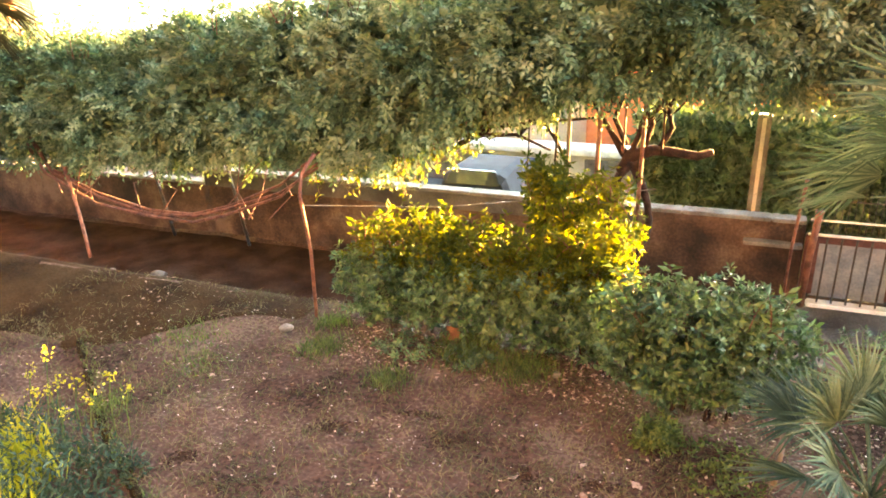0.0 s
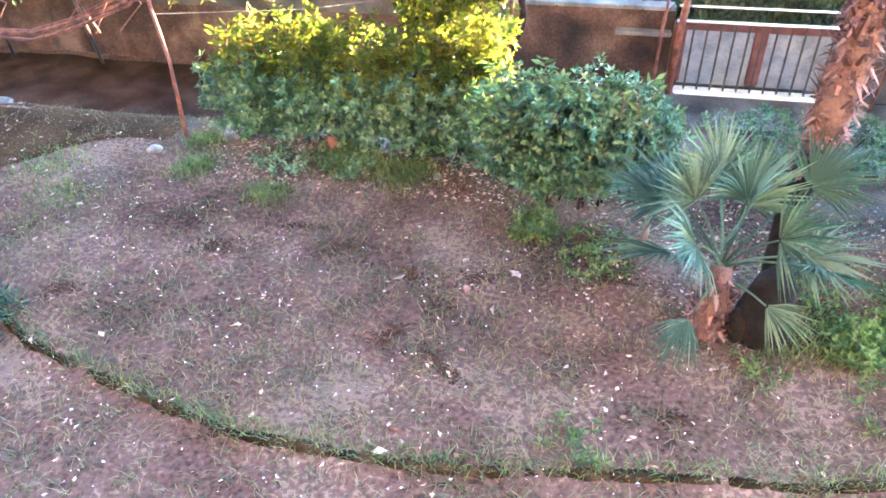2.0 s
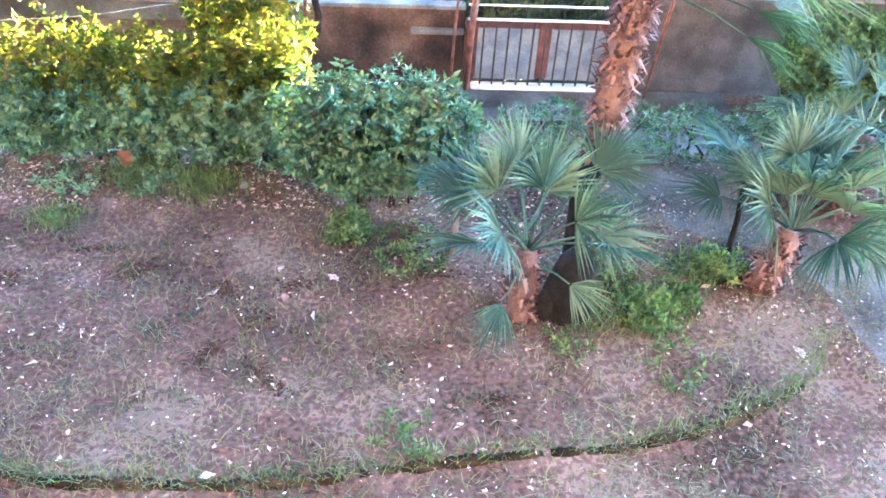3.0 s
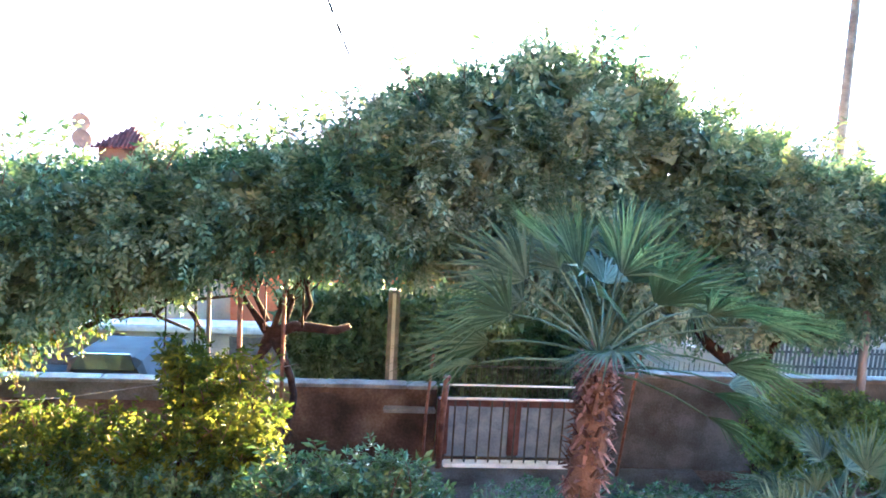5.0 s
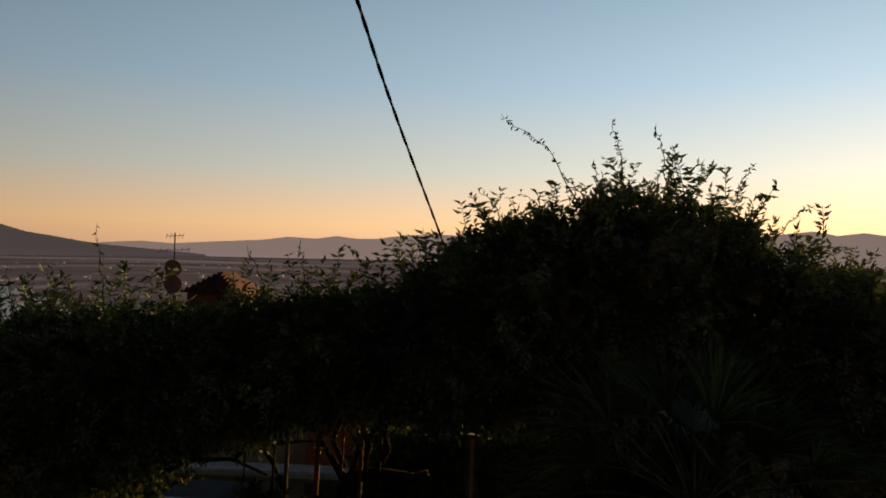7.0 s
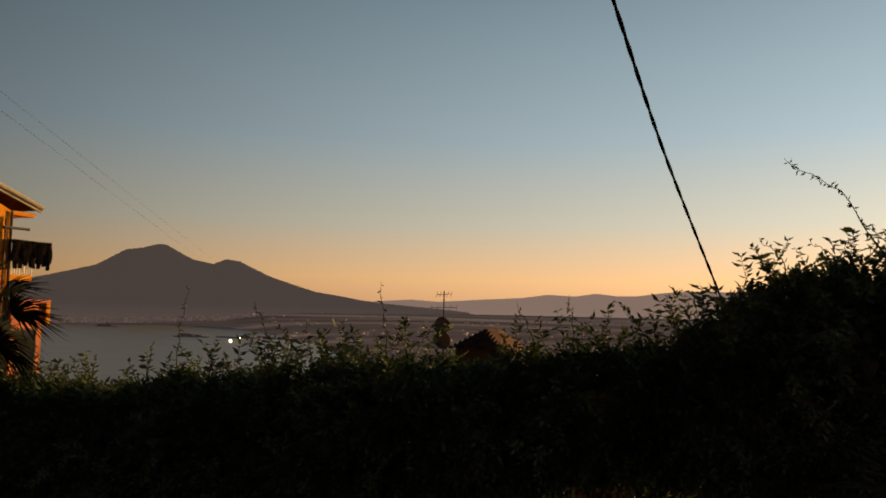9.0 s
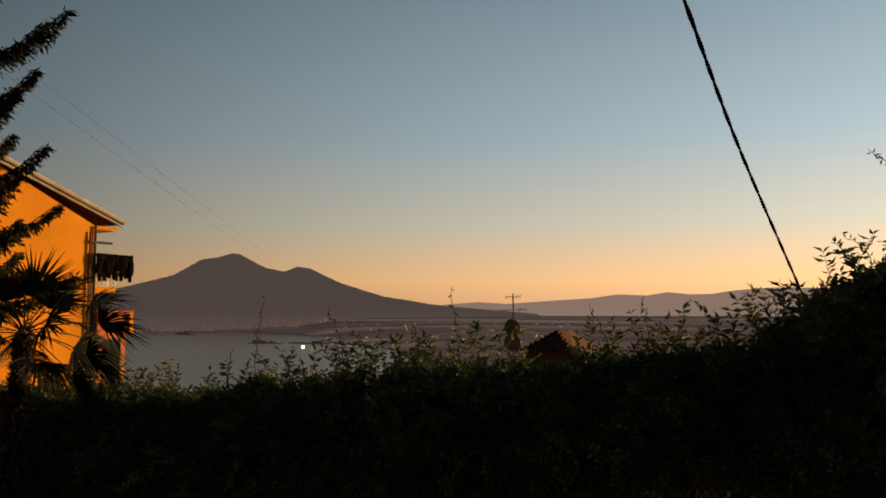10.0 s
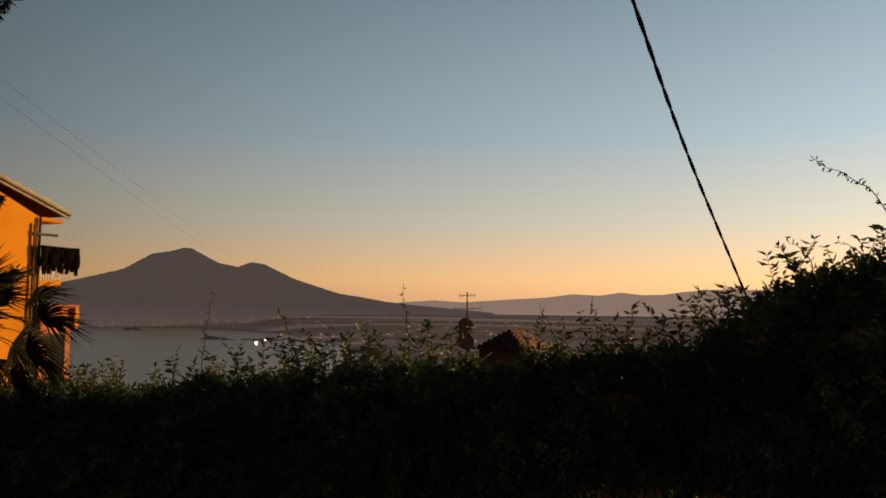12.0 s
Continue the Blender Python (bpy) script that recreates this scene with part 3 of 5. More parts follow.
for j in range(24):
    for i in range(7):
        y = 3.2 + j * 0.3
        x = 2.0 + 1.85 * step(7.4, 6.0, y) + i * 0.36 + 0.5 * step(7, 9.5, y)
        path_mesh.v.append((x + 0.06 * noise.noise(Vector((i * 2, y * 2, 1))), y, ground_z(x, y) + (0.008 if 0 < i < 6 else -0.05)))
path_mesh.f = [(j * 7 + i, j * 7 + i + 1, (j + 1) * 7 + i + 1, (j + 1) * 7 + i) for j in range(23) for i in range(6)]
tagged(part("path", path_mesh, DUST, None, "dusty grey concrete garden path", True), category="path", kind="structure")

# ---- gate, railing and posts ----
rail = thing("railing", (1.15, 11.6, -0.6), "dark iron railing with white top and bottom rails", "railing")
part("kerb", bevelled((1.16, 11.5, -0.66), (3.72, 11.72, -0.55), 0.02), WHITE_METAL, rail, "white painted stone sill")
for z, r in ((0.50, 0.022), (0.72, 0.016)):
    part("top_rail", Mesh().tube([(1.05, 11.6, z), (3.74, 11.6, z + 0.005)], r, 8), WHITE_METAL, rail, "white painted rail", True)
for i in range(13):
    x = 1.3 + i * 0.19
    part("bar", Mesh().tube([(x, 11.6, -0.56), (x + 0.004, 11.6, 0.5)], 0.015, 6), IRON, rail)

gate = thing("gate", (1.2, 12.0, -0.6), "brown metal gate with pale sheet panels", "gate")
for x0, x1 in ((1.16, 2.22), (2.42, 3.7)):
    part("panel", bevelled((x0 + (0.06 if x0 < 2 else -0.02), 12.02, -0.64), (x1 + 0.015, 12.04, 0.22), 0.004), SHEET, gate, "pale sheet metal panel")
    part("gate_frame", bevelled((x0, 12.0, 0.222), (x1, 12.06, 0.34), 0.01), BROWN_PAINT, gate)
for x in (1.06, 2.224, 3.65):
    part("stile", bevelled((x, 11.98, -0.6), (x + 0.19, 12.08, 0.36), 0.01), BROWN_PAINT, gate)

def post(name, pts, r, mat, label, group=""):
    p = [Vector(q) for q in pts]
    t = thing(name, p[0], label, "post", group)
    part("shaft", Mesh().tube(p, r, 9), mat, t, "", True)
    part("cap", Mesh().tube([p[-1], p[-1] + (p[-1] - p[-2]).normalized() * 0.03], [r * 1.25 if not hasattr(r, "__len__") else r[-1] * 1.3] * 2, 9), mat, t)
    return t


post("iron_post", [(1.08, 11.5, -0.66), (1.1, 11.5, 0.2), (1.14, 11.5, 0.86)], 0.05, RUST, "stout rusted red iron post beside the railing", "rusted garden posts")
post("iron_post", [(0.82, 11.3, -0.66), (0.84, 11.3, 0.4), (0.9, 11.32, 1.35)], 0.022, RUST, "thin rusted iron post under the vine", "rusted garden posts")

# ---- foliage kit ----
def crown_points(n, x0, x1, top, bottom, y, half, wob=0.3, lumps=1.5, shell=0.35):
    """Leaf places on and just inside the lumpy skin of a long body of foliage. top, bottom: polylines of (x, z)."""
    x = rng.uniform(x0, x1, n)
    w = rng.uniform(0, 2 * np.pi, n)
    w = np.where(rng.uniform(size=n) < 0.3, -rng.uniform(0.1, np.pi - 0.1, n), w)
    r = 1.0 - np.abs(rng.normal(0, shell, n)) * 0.6
    lump = np.array([noise.noise(Vector((a * lumps, math.sin(b) * 1.3 * lumps, math.cos(b) * 1.3 * lumps))) for a, b in zip(x, w)])
    fine = np.array([noise.noise(Vector((a * lumps * 3, math.sin(b) * 4 * lumps, math.cos(b) * 4 * lumps + 9))) for a, b in zip(x, w)])
    r = r * (1 + wob * lump + wob * 0.5 * fine)
    t = np.interp(x, [p[0] for p in top], [p[1] for p in top])
    b = np.interp(x, [p[0] for p in bottom], [p[1] for p in bottom])
    mid, hz = (t + b) / 2, (t - b) / 2
    sq = 1.0 / np.maximum(np.abs(np.cos(w)) ** 1.0, np.abs(np.sin(w)) ** 1.0) ** 0.45
    yy, zz = y + half * np.sin(w) * r * sq, mid + hz * np.cos(w) * r * sq
    out = np.stack([np.zeros(n), np.sin(w), np.cos(w)], 1)
    return np.stack([x, yy, zz], 1), out


def clumped(places, out, keep=0.55, scale=2.6):
    """Thins places to clumps with gaps between them."""
    c = np.array([noise.noise(Vector(q) * scale) + 0.5 * noise.noise(Vector(q) * scale * 2.3) for q in places])
    ok = c > np.quantile(c, 1 - keep) - rng.uniform(0, 0.35, len(c)) ** 2
    return places[ok], out[ok]


def shoots(root, name, spots, mat, leaf, lean=(0, 0, 0)):
    """Long thin shoots that stand out of the crown, with leaves along them."""
    stems, places, ways = Mesh(), [], []
    for (x, y, z), ln in spots:
        d = Vector((random.uniform(-0.6, 0.6) + lean[0], random.uniform(-0.5, 0.3), random.uniform(0.6, 1.2))).normalized()
        bend = Vector((random.uniform(-0.6, 0.6), random.uniform(-0.3, 0.3), -0.35))
        pts = []
        for k in range(7):
            u = k / 6
            pts.append(Vector((x, y, z)) + d * ln * u + bend * ln * 0.4 * u * u)
        stems.tube(pts, [0.008 * (1 - 0.7 * k / 6) for k in range(7)], 4, False)
        m = int(ln * 11) + 2
        for k in range(m):
            u = 0.08 + 0.92 * (k + random.uniform(0, 0.5)) / m
            i = min(5, int(u * 6))
            q = pts[i].lerp(pts[i + 1], min(1.0, u * 6 - i))
            w = random.uniform(0, 6.28)
            for turn in (0, 3.14):
                places.append(tuple(q)); ways.append((math.cos(w + turn), 0.7 * math.sin(w + turn), 0.35))
    tagged(part(name, stems, BARK, root), kind="stuff")
    part("shoot_leaves", leaf_mesh("shoot_leaves", mat, places, leaf * 1.3, 0.38, np.array(ways), 0.35, 0.0), mat, root)


def branch_net(n, starts, reach, r0):
    """Crooked limbs that fork upwards and outwards."""
    mesh = Mesh()
    for s in starts:
        for _ in range(n):
            p = Vector(s)
            d = Vector((random.uniform(-1, 1), random.uniform(-0.4, 0.4), random.uniform(0.0, 0.9))).normalized()
            pts, rad = [p.copy()], [r0]
            for k in range(6):
                d = (d + Vector((random.uniform(-0.5, 0.5), random.uniform(-0.4, 0.4), random.uniform(-0.3, 0.35)))).normalized()
                p = p + d * reach / 6
                pts.append(p.copy()); rad.append(r0 * (1 - 0.13 * (k + 1)))
            mesh.tube(pts, rad, 6)
    return mesh


# ---- vine on its pergola ----
TOP_L = [(-16, 2.9), (-12, 2.95), (-10, 3.06), (-8, 3.36), (-6.5, 3.62), (-4.5, 3.82), (-3.5, 3.86), (-2.8, 3.93), (-1.2, 4.15), (0.2, 4.75)]
BOT_L = [(-16, 1.2), (-11.5, 1.05), (-9.5, 1.2), (-7.5, 1.3), (-6, 1.35), (-4.6, 1.5), (-3.2, 2.25), (-1.8, 2.65), (-0.9, 2.75), (0.2, 2.75)]
vine = thing("vine_canopy", (-1.9, 11.0, FOOT), "dense green climbing vine spread over a rusted pergola", "vine")
pts, out = clumped(*crown_points(20000, -15.5, 0.3, TOP_L, BOT_L, 10.9, 1.3, shell=0.25))
part("crown", spray_mesh("crown", VINE, pts, out, 0.24, 0.098), VINE, vine)
core, _ = crown_points(26000, -15.5, 0.3, [(a, b - 0.25) for a, b in TOP_L], [(a, b + 0.3) for a, b in BOT_L], 10.9, 0.95)
part("inner_leaves", leaf_mesh("inner_leaves", VINE, core, 0.26, 0.6, None, 1.0), VINE, vine)
shoots(vine, "shoot_wood", [((x, 10.9 + random.uniform(-0.9, 0.9), curve_at(TOP_L, x) - 0.15), random.uniform(0.3, 1.0) ** 1.5 + 0.12) for x in (random.uniform(-14, -0.3) for _ in range(270)) if not -3.9 < x < -3.2], VINE, 0.095)
trunk = Mesh().tube([(-1.3, 10.5, FOOT), (-1.26, 10.52, -0.1), (-1.22, 10.55, 0.36), (-1.08, 10.57, 0.62), (-1.05, 10.57, 0.86), (-1.1, 10.58, 1.12), (-1.18, 10.58, 1.34), (-1.32, 10.59, 1.68)], [0.075, 0.07, 0.06, 0.055, 0.05, 0.05, 0.055, 0.09], 10)
trunk.tube([(-1.5, 10.6, 1.52), (-1.37, 10.59, 1.74), (-1.05, 10.59, 1.85), (-0.77, 10.59, 1.83), (-0.5, 10.59, 1.8), (-0.31, 10.59, 1.87)], [0.06, 0.1, 0.075, 0.065, 0.06, 0.045], 9)
trunk.tube([(-1.34, 10.59, 1.7), (-1.5, 10.6, 1.45), (-1.62, 10.6, 1.1), (-1.6, 10.6, 0.7)], [0.085, 0.06, 0.05, 0.04], 8)
part("trunk", trunk, TWIG, vine, "crooked red-brown trunk with a thick side limb", True)
for p in (((-1.4, 10.59, 1.76), (-1.68, 10.6, 2.12), (-1.8, 10.6, 2.3), (-1.99, 10.61, 2.8)), ((-1.35, 10.6, 1.8), (-1.25, 10.6, 2.1), (-1.01, 10.61, 2.46), (-0.85, 10.65, 2.9)), ((-1.45, 10.6, 1.74), (-1.72, 10.6, 2.2), (-1.91, 10.61, 2.5), (-2.1, 10.7, 2.9)), ((-1.2, 10.6, 1.84), (-1.1, 10.62, 2.2), (-1.25, 10.65, 2.55), (-1.1, 10.7, 2.9)), ((-1.0, 10.6, 1.86), (-0.85, 10.62, 2.15), (-0.92, 10.65, 2.4), (-0.7, 10.7, 2.8)), ((-1.42, 10.6, 1.9), (-1.6, 10.62, 2.25), (-1.52, 10.65, 2.5), (-1.7, 10.7, 2.9)), ((-4.4, 10.8, 1.8), (-3.53, 10.78, 1.86), (-3.0, 10.79, 1.9), (-2.5, 10.78, 1.7)), ((-3.6, 10.8, 1.95), (-2.93, 10.8, 2.25), (-2.48, 10.8, 2.42), (-1.7, 10.81, 2.6)), ((-3.9, 10.7, 1.7), (-3.3, 10.72, 2.02), (-2.7, 10.75, 2.1), (-1.9, 10.8, 2.2)), ((-3.0, 10.79, 1.88), (-2.7, 10.75, 2.2), (-2.55, 10.7, 2.6), (-2.4, 10.8, 2.9)), ((-2.6, 10.8, 2.1), (-2.45, 10.78, 1.9), (-2.35, 10.7, 1.75), (-2.2, 10.7, 1.5))):
    part("limb", Mesh().tube(p, [0.042, 0.035, 0.028, 0.02][:len(p)], 7), TWIG, vine, "", True)
for x, y, z in [(-1.3, 10.6, 2.1), (-1.7, 10.7, 2.3), (-2.5, 10.8, 2.3), (-3.2, 10.8, 2.0), (-3.9, 10.8, 1.8), (-0.9, 10.7, 2.3), (-2.0, 10.8, 2.4)] * 6:
    part("limb", branch_net(1, [(x, y, z)], 0.9, 0.011), TWIG, vine)
for x, z0, r, mat in ((-2.19, 0.9, 0.03, WOOD), (-1.78, 0.8, 0.035, RUST), (-1.2, 0.3, 0.028, RUST), (-2.36, 1.3, 0.018, TWIG), (-1.45, 1.9, 0.014, RUST), (-2.75, 1.5, 0.012, TWIG), (-0.95, 1.9, 0.014, TWIG)):
    part("upright", Mesh().tube([(x - 0.02, 10.5, z0), (x, 10.5, 1.8), (x + 0.02, 10.52, 3.0)], r, 7), mat, vine, "", True)
veil = []
for k in range(130):
    x, y = random.uniform(-5.2, -0.4), random.uniform(10.0, 11.4)
    z0, ln = curve_at(BOT_L, x) + 0.1, random.uniform(0.15, 0.6)
    for _ in range(int(ln * 30)):
        u = random.uniform(0, 1)
        veil.append((x + random.gauss(0, 0.06), y + random.gauss(0, 0.06), z0 - ln * u))
tagged(part("hanging_veil", leaf_mesh("hanging_veil", VINE, veil, 0.085, 0.42, None, 1.0), VINE, vine), kind="stuff")
for k in range(3):
    o = Vector((0, 0.05 * k, 0.05 * k))
    part("sagging_stem", Mesh().tube([Vector(p) + o + Vector((random.uniform(-0.1, 0.1), 0, random.uniform(-0.04, 0.04))) for p in ((-11.6, 9.9, 1.5), (-10.9, 9.6, 1.0), (-9.9, 9.5, 0.66), (-8.9, 9.45, 0.5), (-8.0, 9.45, 0.5), (-7.2, 9.5, 0.68), (-6.4, 9.6, 1.05), (-5.7, 9.8, 1.55))], [0.03, 0.03, 0.028, 0.03, 0.028, 0.026, 0.022, 0.018], 7), BARK, vine, "sagging bare red stem", True)
for k in range(11):
    x = random.uniform(-10.8, -6.0)
    z = 0.5 + 0.14 * abs(x + 8.4) ** 1.6 * 0.5
    part("side_twig", Mesh().tube([(x, 9.5, z), (x + random.uniform(-0.3, 0.4), 9.6, z + random.uniform(0.2, 0.5)), (x + random.uniform(-0.4, 0.7), 9.9, z + random.uniform(0.5, 1.0))], [0.014, 0.01, 0.006], 5), BARK, vine)
hang, ways = [], []
for k in range(60):
    x, y = random.uniform(-6.6, -3.0), random.uniform(9.9, 11.3)
    z0, ln = curve_at(BOT_L, x) + 0.15, random.uniform(0.2, 0.75) * (1.0 if x < -4 else 0.7)
    part("hanging_twig", Mesh().tube([(x, y, z0), (x + 0.05, y, z0 - ln * 0.6), (x + 0.1, y, z0 - ln)], [0.006, 0.004, 0.003], 4), BARK, vine)
    for _ in range(int(ln * 40)):
        u = random.uniform(0, 1)
        hang.append((x + 0.1 * u + random.gauss(0, 0.04), y + random.gauss(0, 0.04), z0 - ln * u)); ways.append((0, 0, -0.6))
part("hanging_leaves", leaf_mesh("hanging_leaves", SUN_YELLOW, hang, 0.08, 0.42, np.array(ways), 0.8), SUN_YELLOW, vine, "hanging leaves coloured yellow-green as sunlit")

TOP_R = [(-0.4, 4.5), (0.15, 4.95), (1.0, 5.3), (1.77, 5.55), (3.0, 5.62), (4.3, 5.05), (5.2, 4.6), (6.45, 4.25), (7.6, 3.95), (10, 3.8), (13, 3.6)]
BOT_R = [(-0.4, 2.75), (0.6, 2.65), (1.6, 2.35), (3.7, 1.85), (5.5, 1.9), (7.3, 1.9), (13, 1.6)]
mound = thing("vine_thicket", (5.6, 11.2, FOOT), "tall rounded thicket of dark green climbing vine", "vine")
pts, out = clumped(*crown_points(21000, -0.3, 13, TOP_R, BOT_R, 11.4, 1.55, shell=0.25))
part("crown", spray_mesh("crown", VINE_PALE, pts, out, 0.26, 0.106), VINE_PALE, mound)
core, _ = crown_points(26000, -0.3, 13, [(a, b - 0.24) for a, b in TOP_R], [(a, b + 0.3) for a, b in BOT_R], 11.4, 1.1)
part("inner_leaves", leaf_mesh("inner_leaves", VINE_PALE, core, 0.28, 0.6, None, 1.0), VINE_PALE, mound)
shoots(mound, "shoot_wood", [((x, 11.3 + random.uniform(-0.9, 0.9), curve_at(TOP_R, x) - 0.15), random.uniform(0.3, 1.0) ** 1.8 + 0.12) for x in (random.gauss(3.6, 2.5) for _ in range(150)) if -0.3 < x < 9], VINE_PALE, 0.095)
part("trunk", Mesh().tube([(5.85, 10.62, FOOT), (5.76, 10.66, 0.12), (5.61, 10.67, 0.64), (5.43, 10.69, 1.3), (4.8, 10.69, 1.72), (4.4, 10.8, 2.2)], [0.15, 0.14, 0.13, 0.12, 0.08, 0.05], 9), TWIG, mound, "", True)
part("limb", Mesh().tube([(5.5, 10.68, 1.1), (5.75, 10.8, 1.6), (6.3, 11.0, 2.3)], [0.1, 0.07, 0.05], 8), TWIG, mound, "", True)

post("pergola_pole", [(-4.92, 8.0, -0.02), (-5.1, 8.33, 0.8), (-5.25, 8.45, 1.5), (-5.28, 8.6, 1.75), (-5.2, 8.8, 1.95)], 0.024, RUST, "slender rusted pergola pole bent at its top", "rusted garden posts")
post("pergola_pole", [(-9.75, 9.0, -0.15), (-10.1, 9.3, 0.5), (-10.4, 9.5, 1.2)], 0.03, RUST, "leaning rusted pergola pole", "rusted garden posts")
for x in (-8.3, -10.0):
    post("pergola_pole", [(x, 11.3, FOOT), (x - 0.15, 11.25, 0.6), (x - 0.3, 11.2, 1.9)], 0.03, IRON, "dark leaning pergola pole beside the wall", "rusted garden posts")

# ---- shrubs ----
def shrub(name, label, blobs, base, leaf, count, mat, tip_mat=None, tip_z=99.0):
    """A shrub of several lumps: stems from the ground and leaves on the skin of each lump. blobs: (x, y, z, rx, ry, rz)."""
    root = thing(name, (base[0], base[1], ground_z(base[0], base[1])), label, "shrub")
    vol = [b[3] * b[4] + b[3] * b[5] + b[4] * b[5] for b in blobs]
    low, high, lo_out, hi_out = [], [], [], []
    for b, vv in zip(blobs, vol):
        n = int(count * vv / sum(vol) / 4.0)
        d = rng.normal(size=(n, 3))
        d /= np.linalg.norm(d, axis=1)[:, None]
        r = 1.0 - np.abs(rng.normal(0, 0.22, n))
        lump = np.array([noise.noise(Vector(q * 2.9) + Vector((b[0], b[1], b[2]))) for q in d])
        p = np.array(b[:3]) + d * (r * (1 + 0.5 * lump))[:, None] * np.array(b[3:])
        keep = p[:, 2] > 0.1
        for q, o in zip(p[keep], d[keep]):
            (high if q[2] > tip_z + random.uniform(-0.2, 0.2) else low).append(q)
            (hi_out if len(high) > len(hi_out) else lo_out).append(o)
    part("crown", rosette_mesh("crown", mat, low, np.array(lo_out) + [0, 0, 0.5], leaf * 1.05), mat, root)
    # leaves near the top take the yellow tone, as painted sunlight
    if high:
        part("young_leaves", rosette_mesh("young_leaves", tip_mat, high, np.array(hi_out) + [0, 0, 0.7], leaf * 1.05), tip_mat, root, "upper leaves coloured yellow-green as sunlit")
    for b in blobs:
        for _ in range(2):
            x, y = b[0] + random.uniform(-0.3, 0.3) * b[3], b[1] + random.uniform(-0.3, 0.3) * b[4]
            part("stem", Mesh().tube([(x, y, ground_z(x, y) - 0.03), (x + random.uniform(-0.06, 0.06), y, b[2] * 0.4), (b[0] + random.uniform(-0.4, 0.4) * b[3], b[1], b[2] + b[5] * 0.5)], [0.018, 0.015, 0.007], 6), TWIG, root)
    return root


shrub("laurel_bush", "clipped dark green laurel bush with tips coloured as sunlit", [(-4.0, 8.15, 0.65, 0.55, 0.5, 0.6), (-3.3, 8.15, 0.75, 0.6, 0.55, 0.7), (-2.6, 8.1, 0.75, 0.6, 0.55, 0.72), (-1.9, 8.05, 0.75, 0.6, 0.55, 0.75), (-1.35, 8.0, 0.7, 0.5, 0.5, 0.7)], (-2.6, 8.1), 0.075, 15000, LAUREL, SUN_YELLOW, 1.0)
shrub("upright_laurel", "upright laurel shrub with bright yellow-green leaves", [(-1.75, 8.35, 1.5, 0.38, 0.38, 0.62), (-1.3, 8.3, 1.35, 0.42, 0.38, 0.6), (-1.95, 8.3, 1.95, 0.22, 0.25, 0.46)], (-1.6, 8.35), 0.085, 2600, SUN_YELLOW)
shrub("camellia_bush", "rounded glossy dark green camellia bush", [(-0.8, 7.35, 0.8, 0.45, 0.45, 0.5), (-0.3, 7.15, 0.95, 0.5, 0.45, 0.55), (0.15, 7.3, 1.0, 0.42, 0.4, 0.5), (0.5, 7.45, 0.8, 0.4, 0.4, 0.45), (-0.35, 7.15, 0.5, 0.42, 0.35, 0.35), (0.1, 7.2, 0.5, 0.4, 0.35, 0.3)], (-0.3, 7.2), 0.075, 9000, LAUREL)

# ---- palms ----
def fan_leaf(at, way, stalk, radius, blades=34, arc=165):
    """A fan frond: a thin stalk and narrow folded blades spread round its end."""
    m = Mesh()
    at, way = Vector(at), Vector(way).normalized()
    bend = Vector((0, 0, -0.25 * stalk))
    pts = [at + way * stalk * u + bend * u * u for u in (0, 0.35, 0.7, 1.0)]
    m.tube(pts, [0.014, 0.011, 0.009, 0.007], 5)
    hub = pts[-1]
    go = (pts[-1] - pts[-2]).normalized()
    side = go.cross(Vector((0, 0, 1)))
    side = side.normalized() if side.length > 0.05 else Vector((1, 0, 0))
    nor = side.cross(go).normalized()
    roll = random.uniform(-1.1, 1.1)
    side, nor = side * math.cos(roll) + nor * math.sin(roll), nor * math.cos(roll) - side * math.sin(roll)
    for k in range(blades):
        w = radians(-arc / 2 + arc * (k + 0.5) / blades + random.uniform(-2.5, 2.5))
        d = go * math.cos(w) + side * math.sin(w)
        ln = radius * (1 - 0.22 * abs(w) / radians(arc / 2)) * random.uniform(0.88, 1.08)
        cup = nor * (0.16 * abs(math.sin(w)))
        q = d.cross(nor).normalized()
        wd = ln * 0.46 * radians(arc) / blades * 0.62
        a = hub + d * 0.02
        b = hub + d * ln * 0.46 + cup * ln * 0.4
        fold = nor * wd * 0.55
        c = hub + d * ln + cup * ln * 0.5 + Vector((0, 0, -ln * random.uniform(0.05, 0.22)))
        m.add([a - q * wd * 0.4, a + q * wd * 0.4, b - q * wd + fold, b, b + q * wd + fold, c], [(0, 3, 2), (0, 1, 3), (1, 4, 3), (2, 3, 5), (3, 4, 5)])
    return m


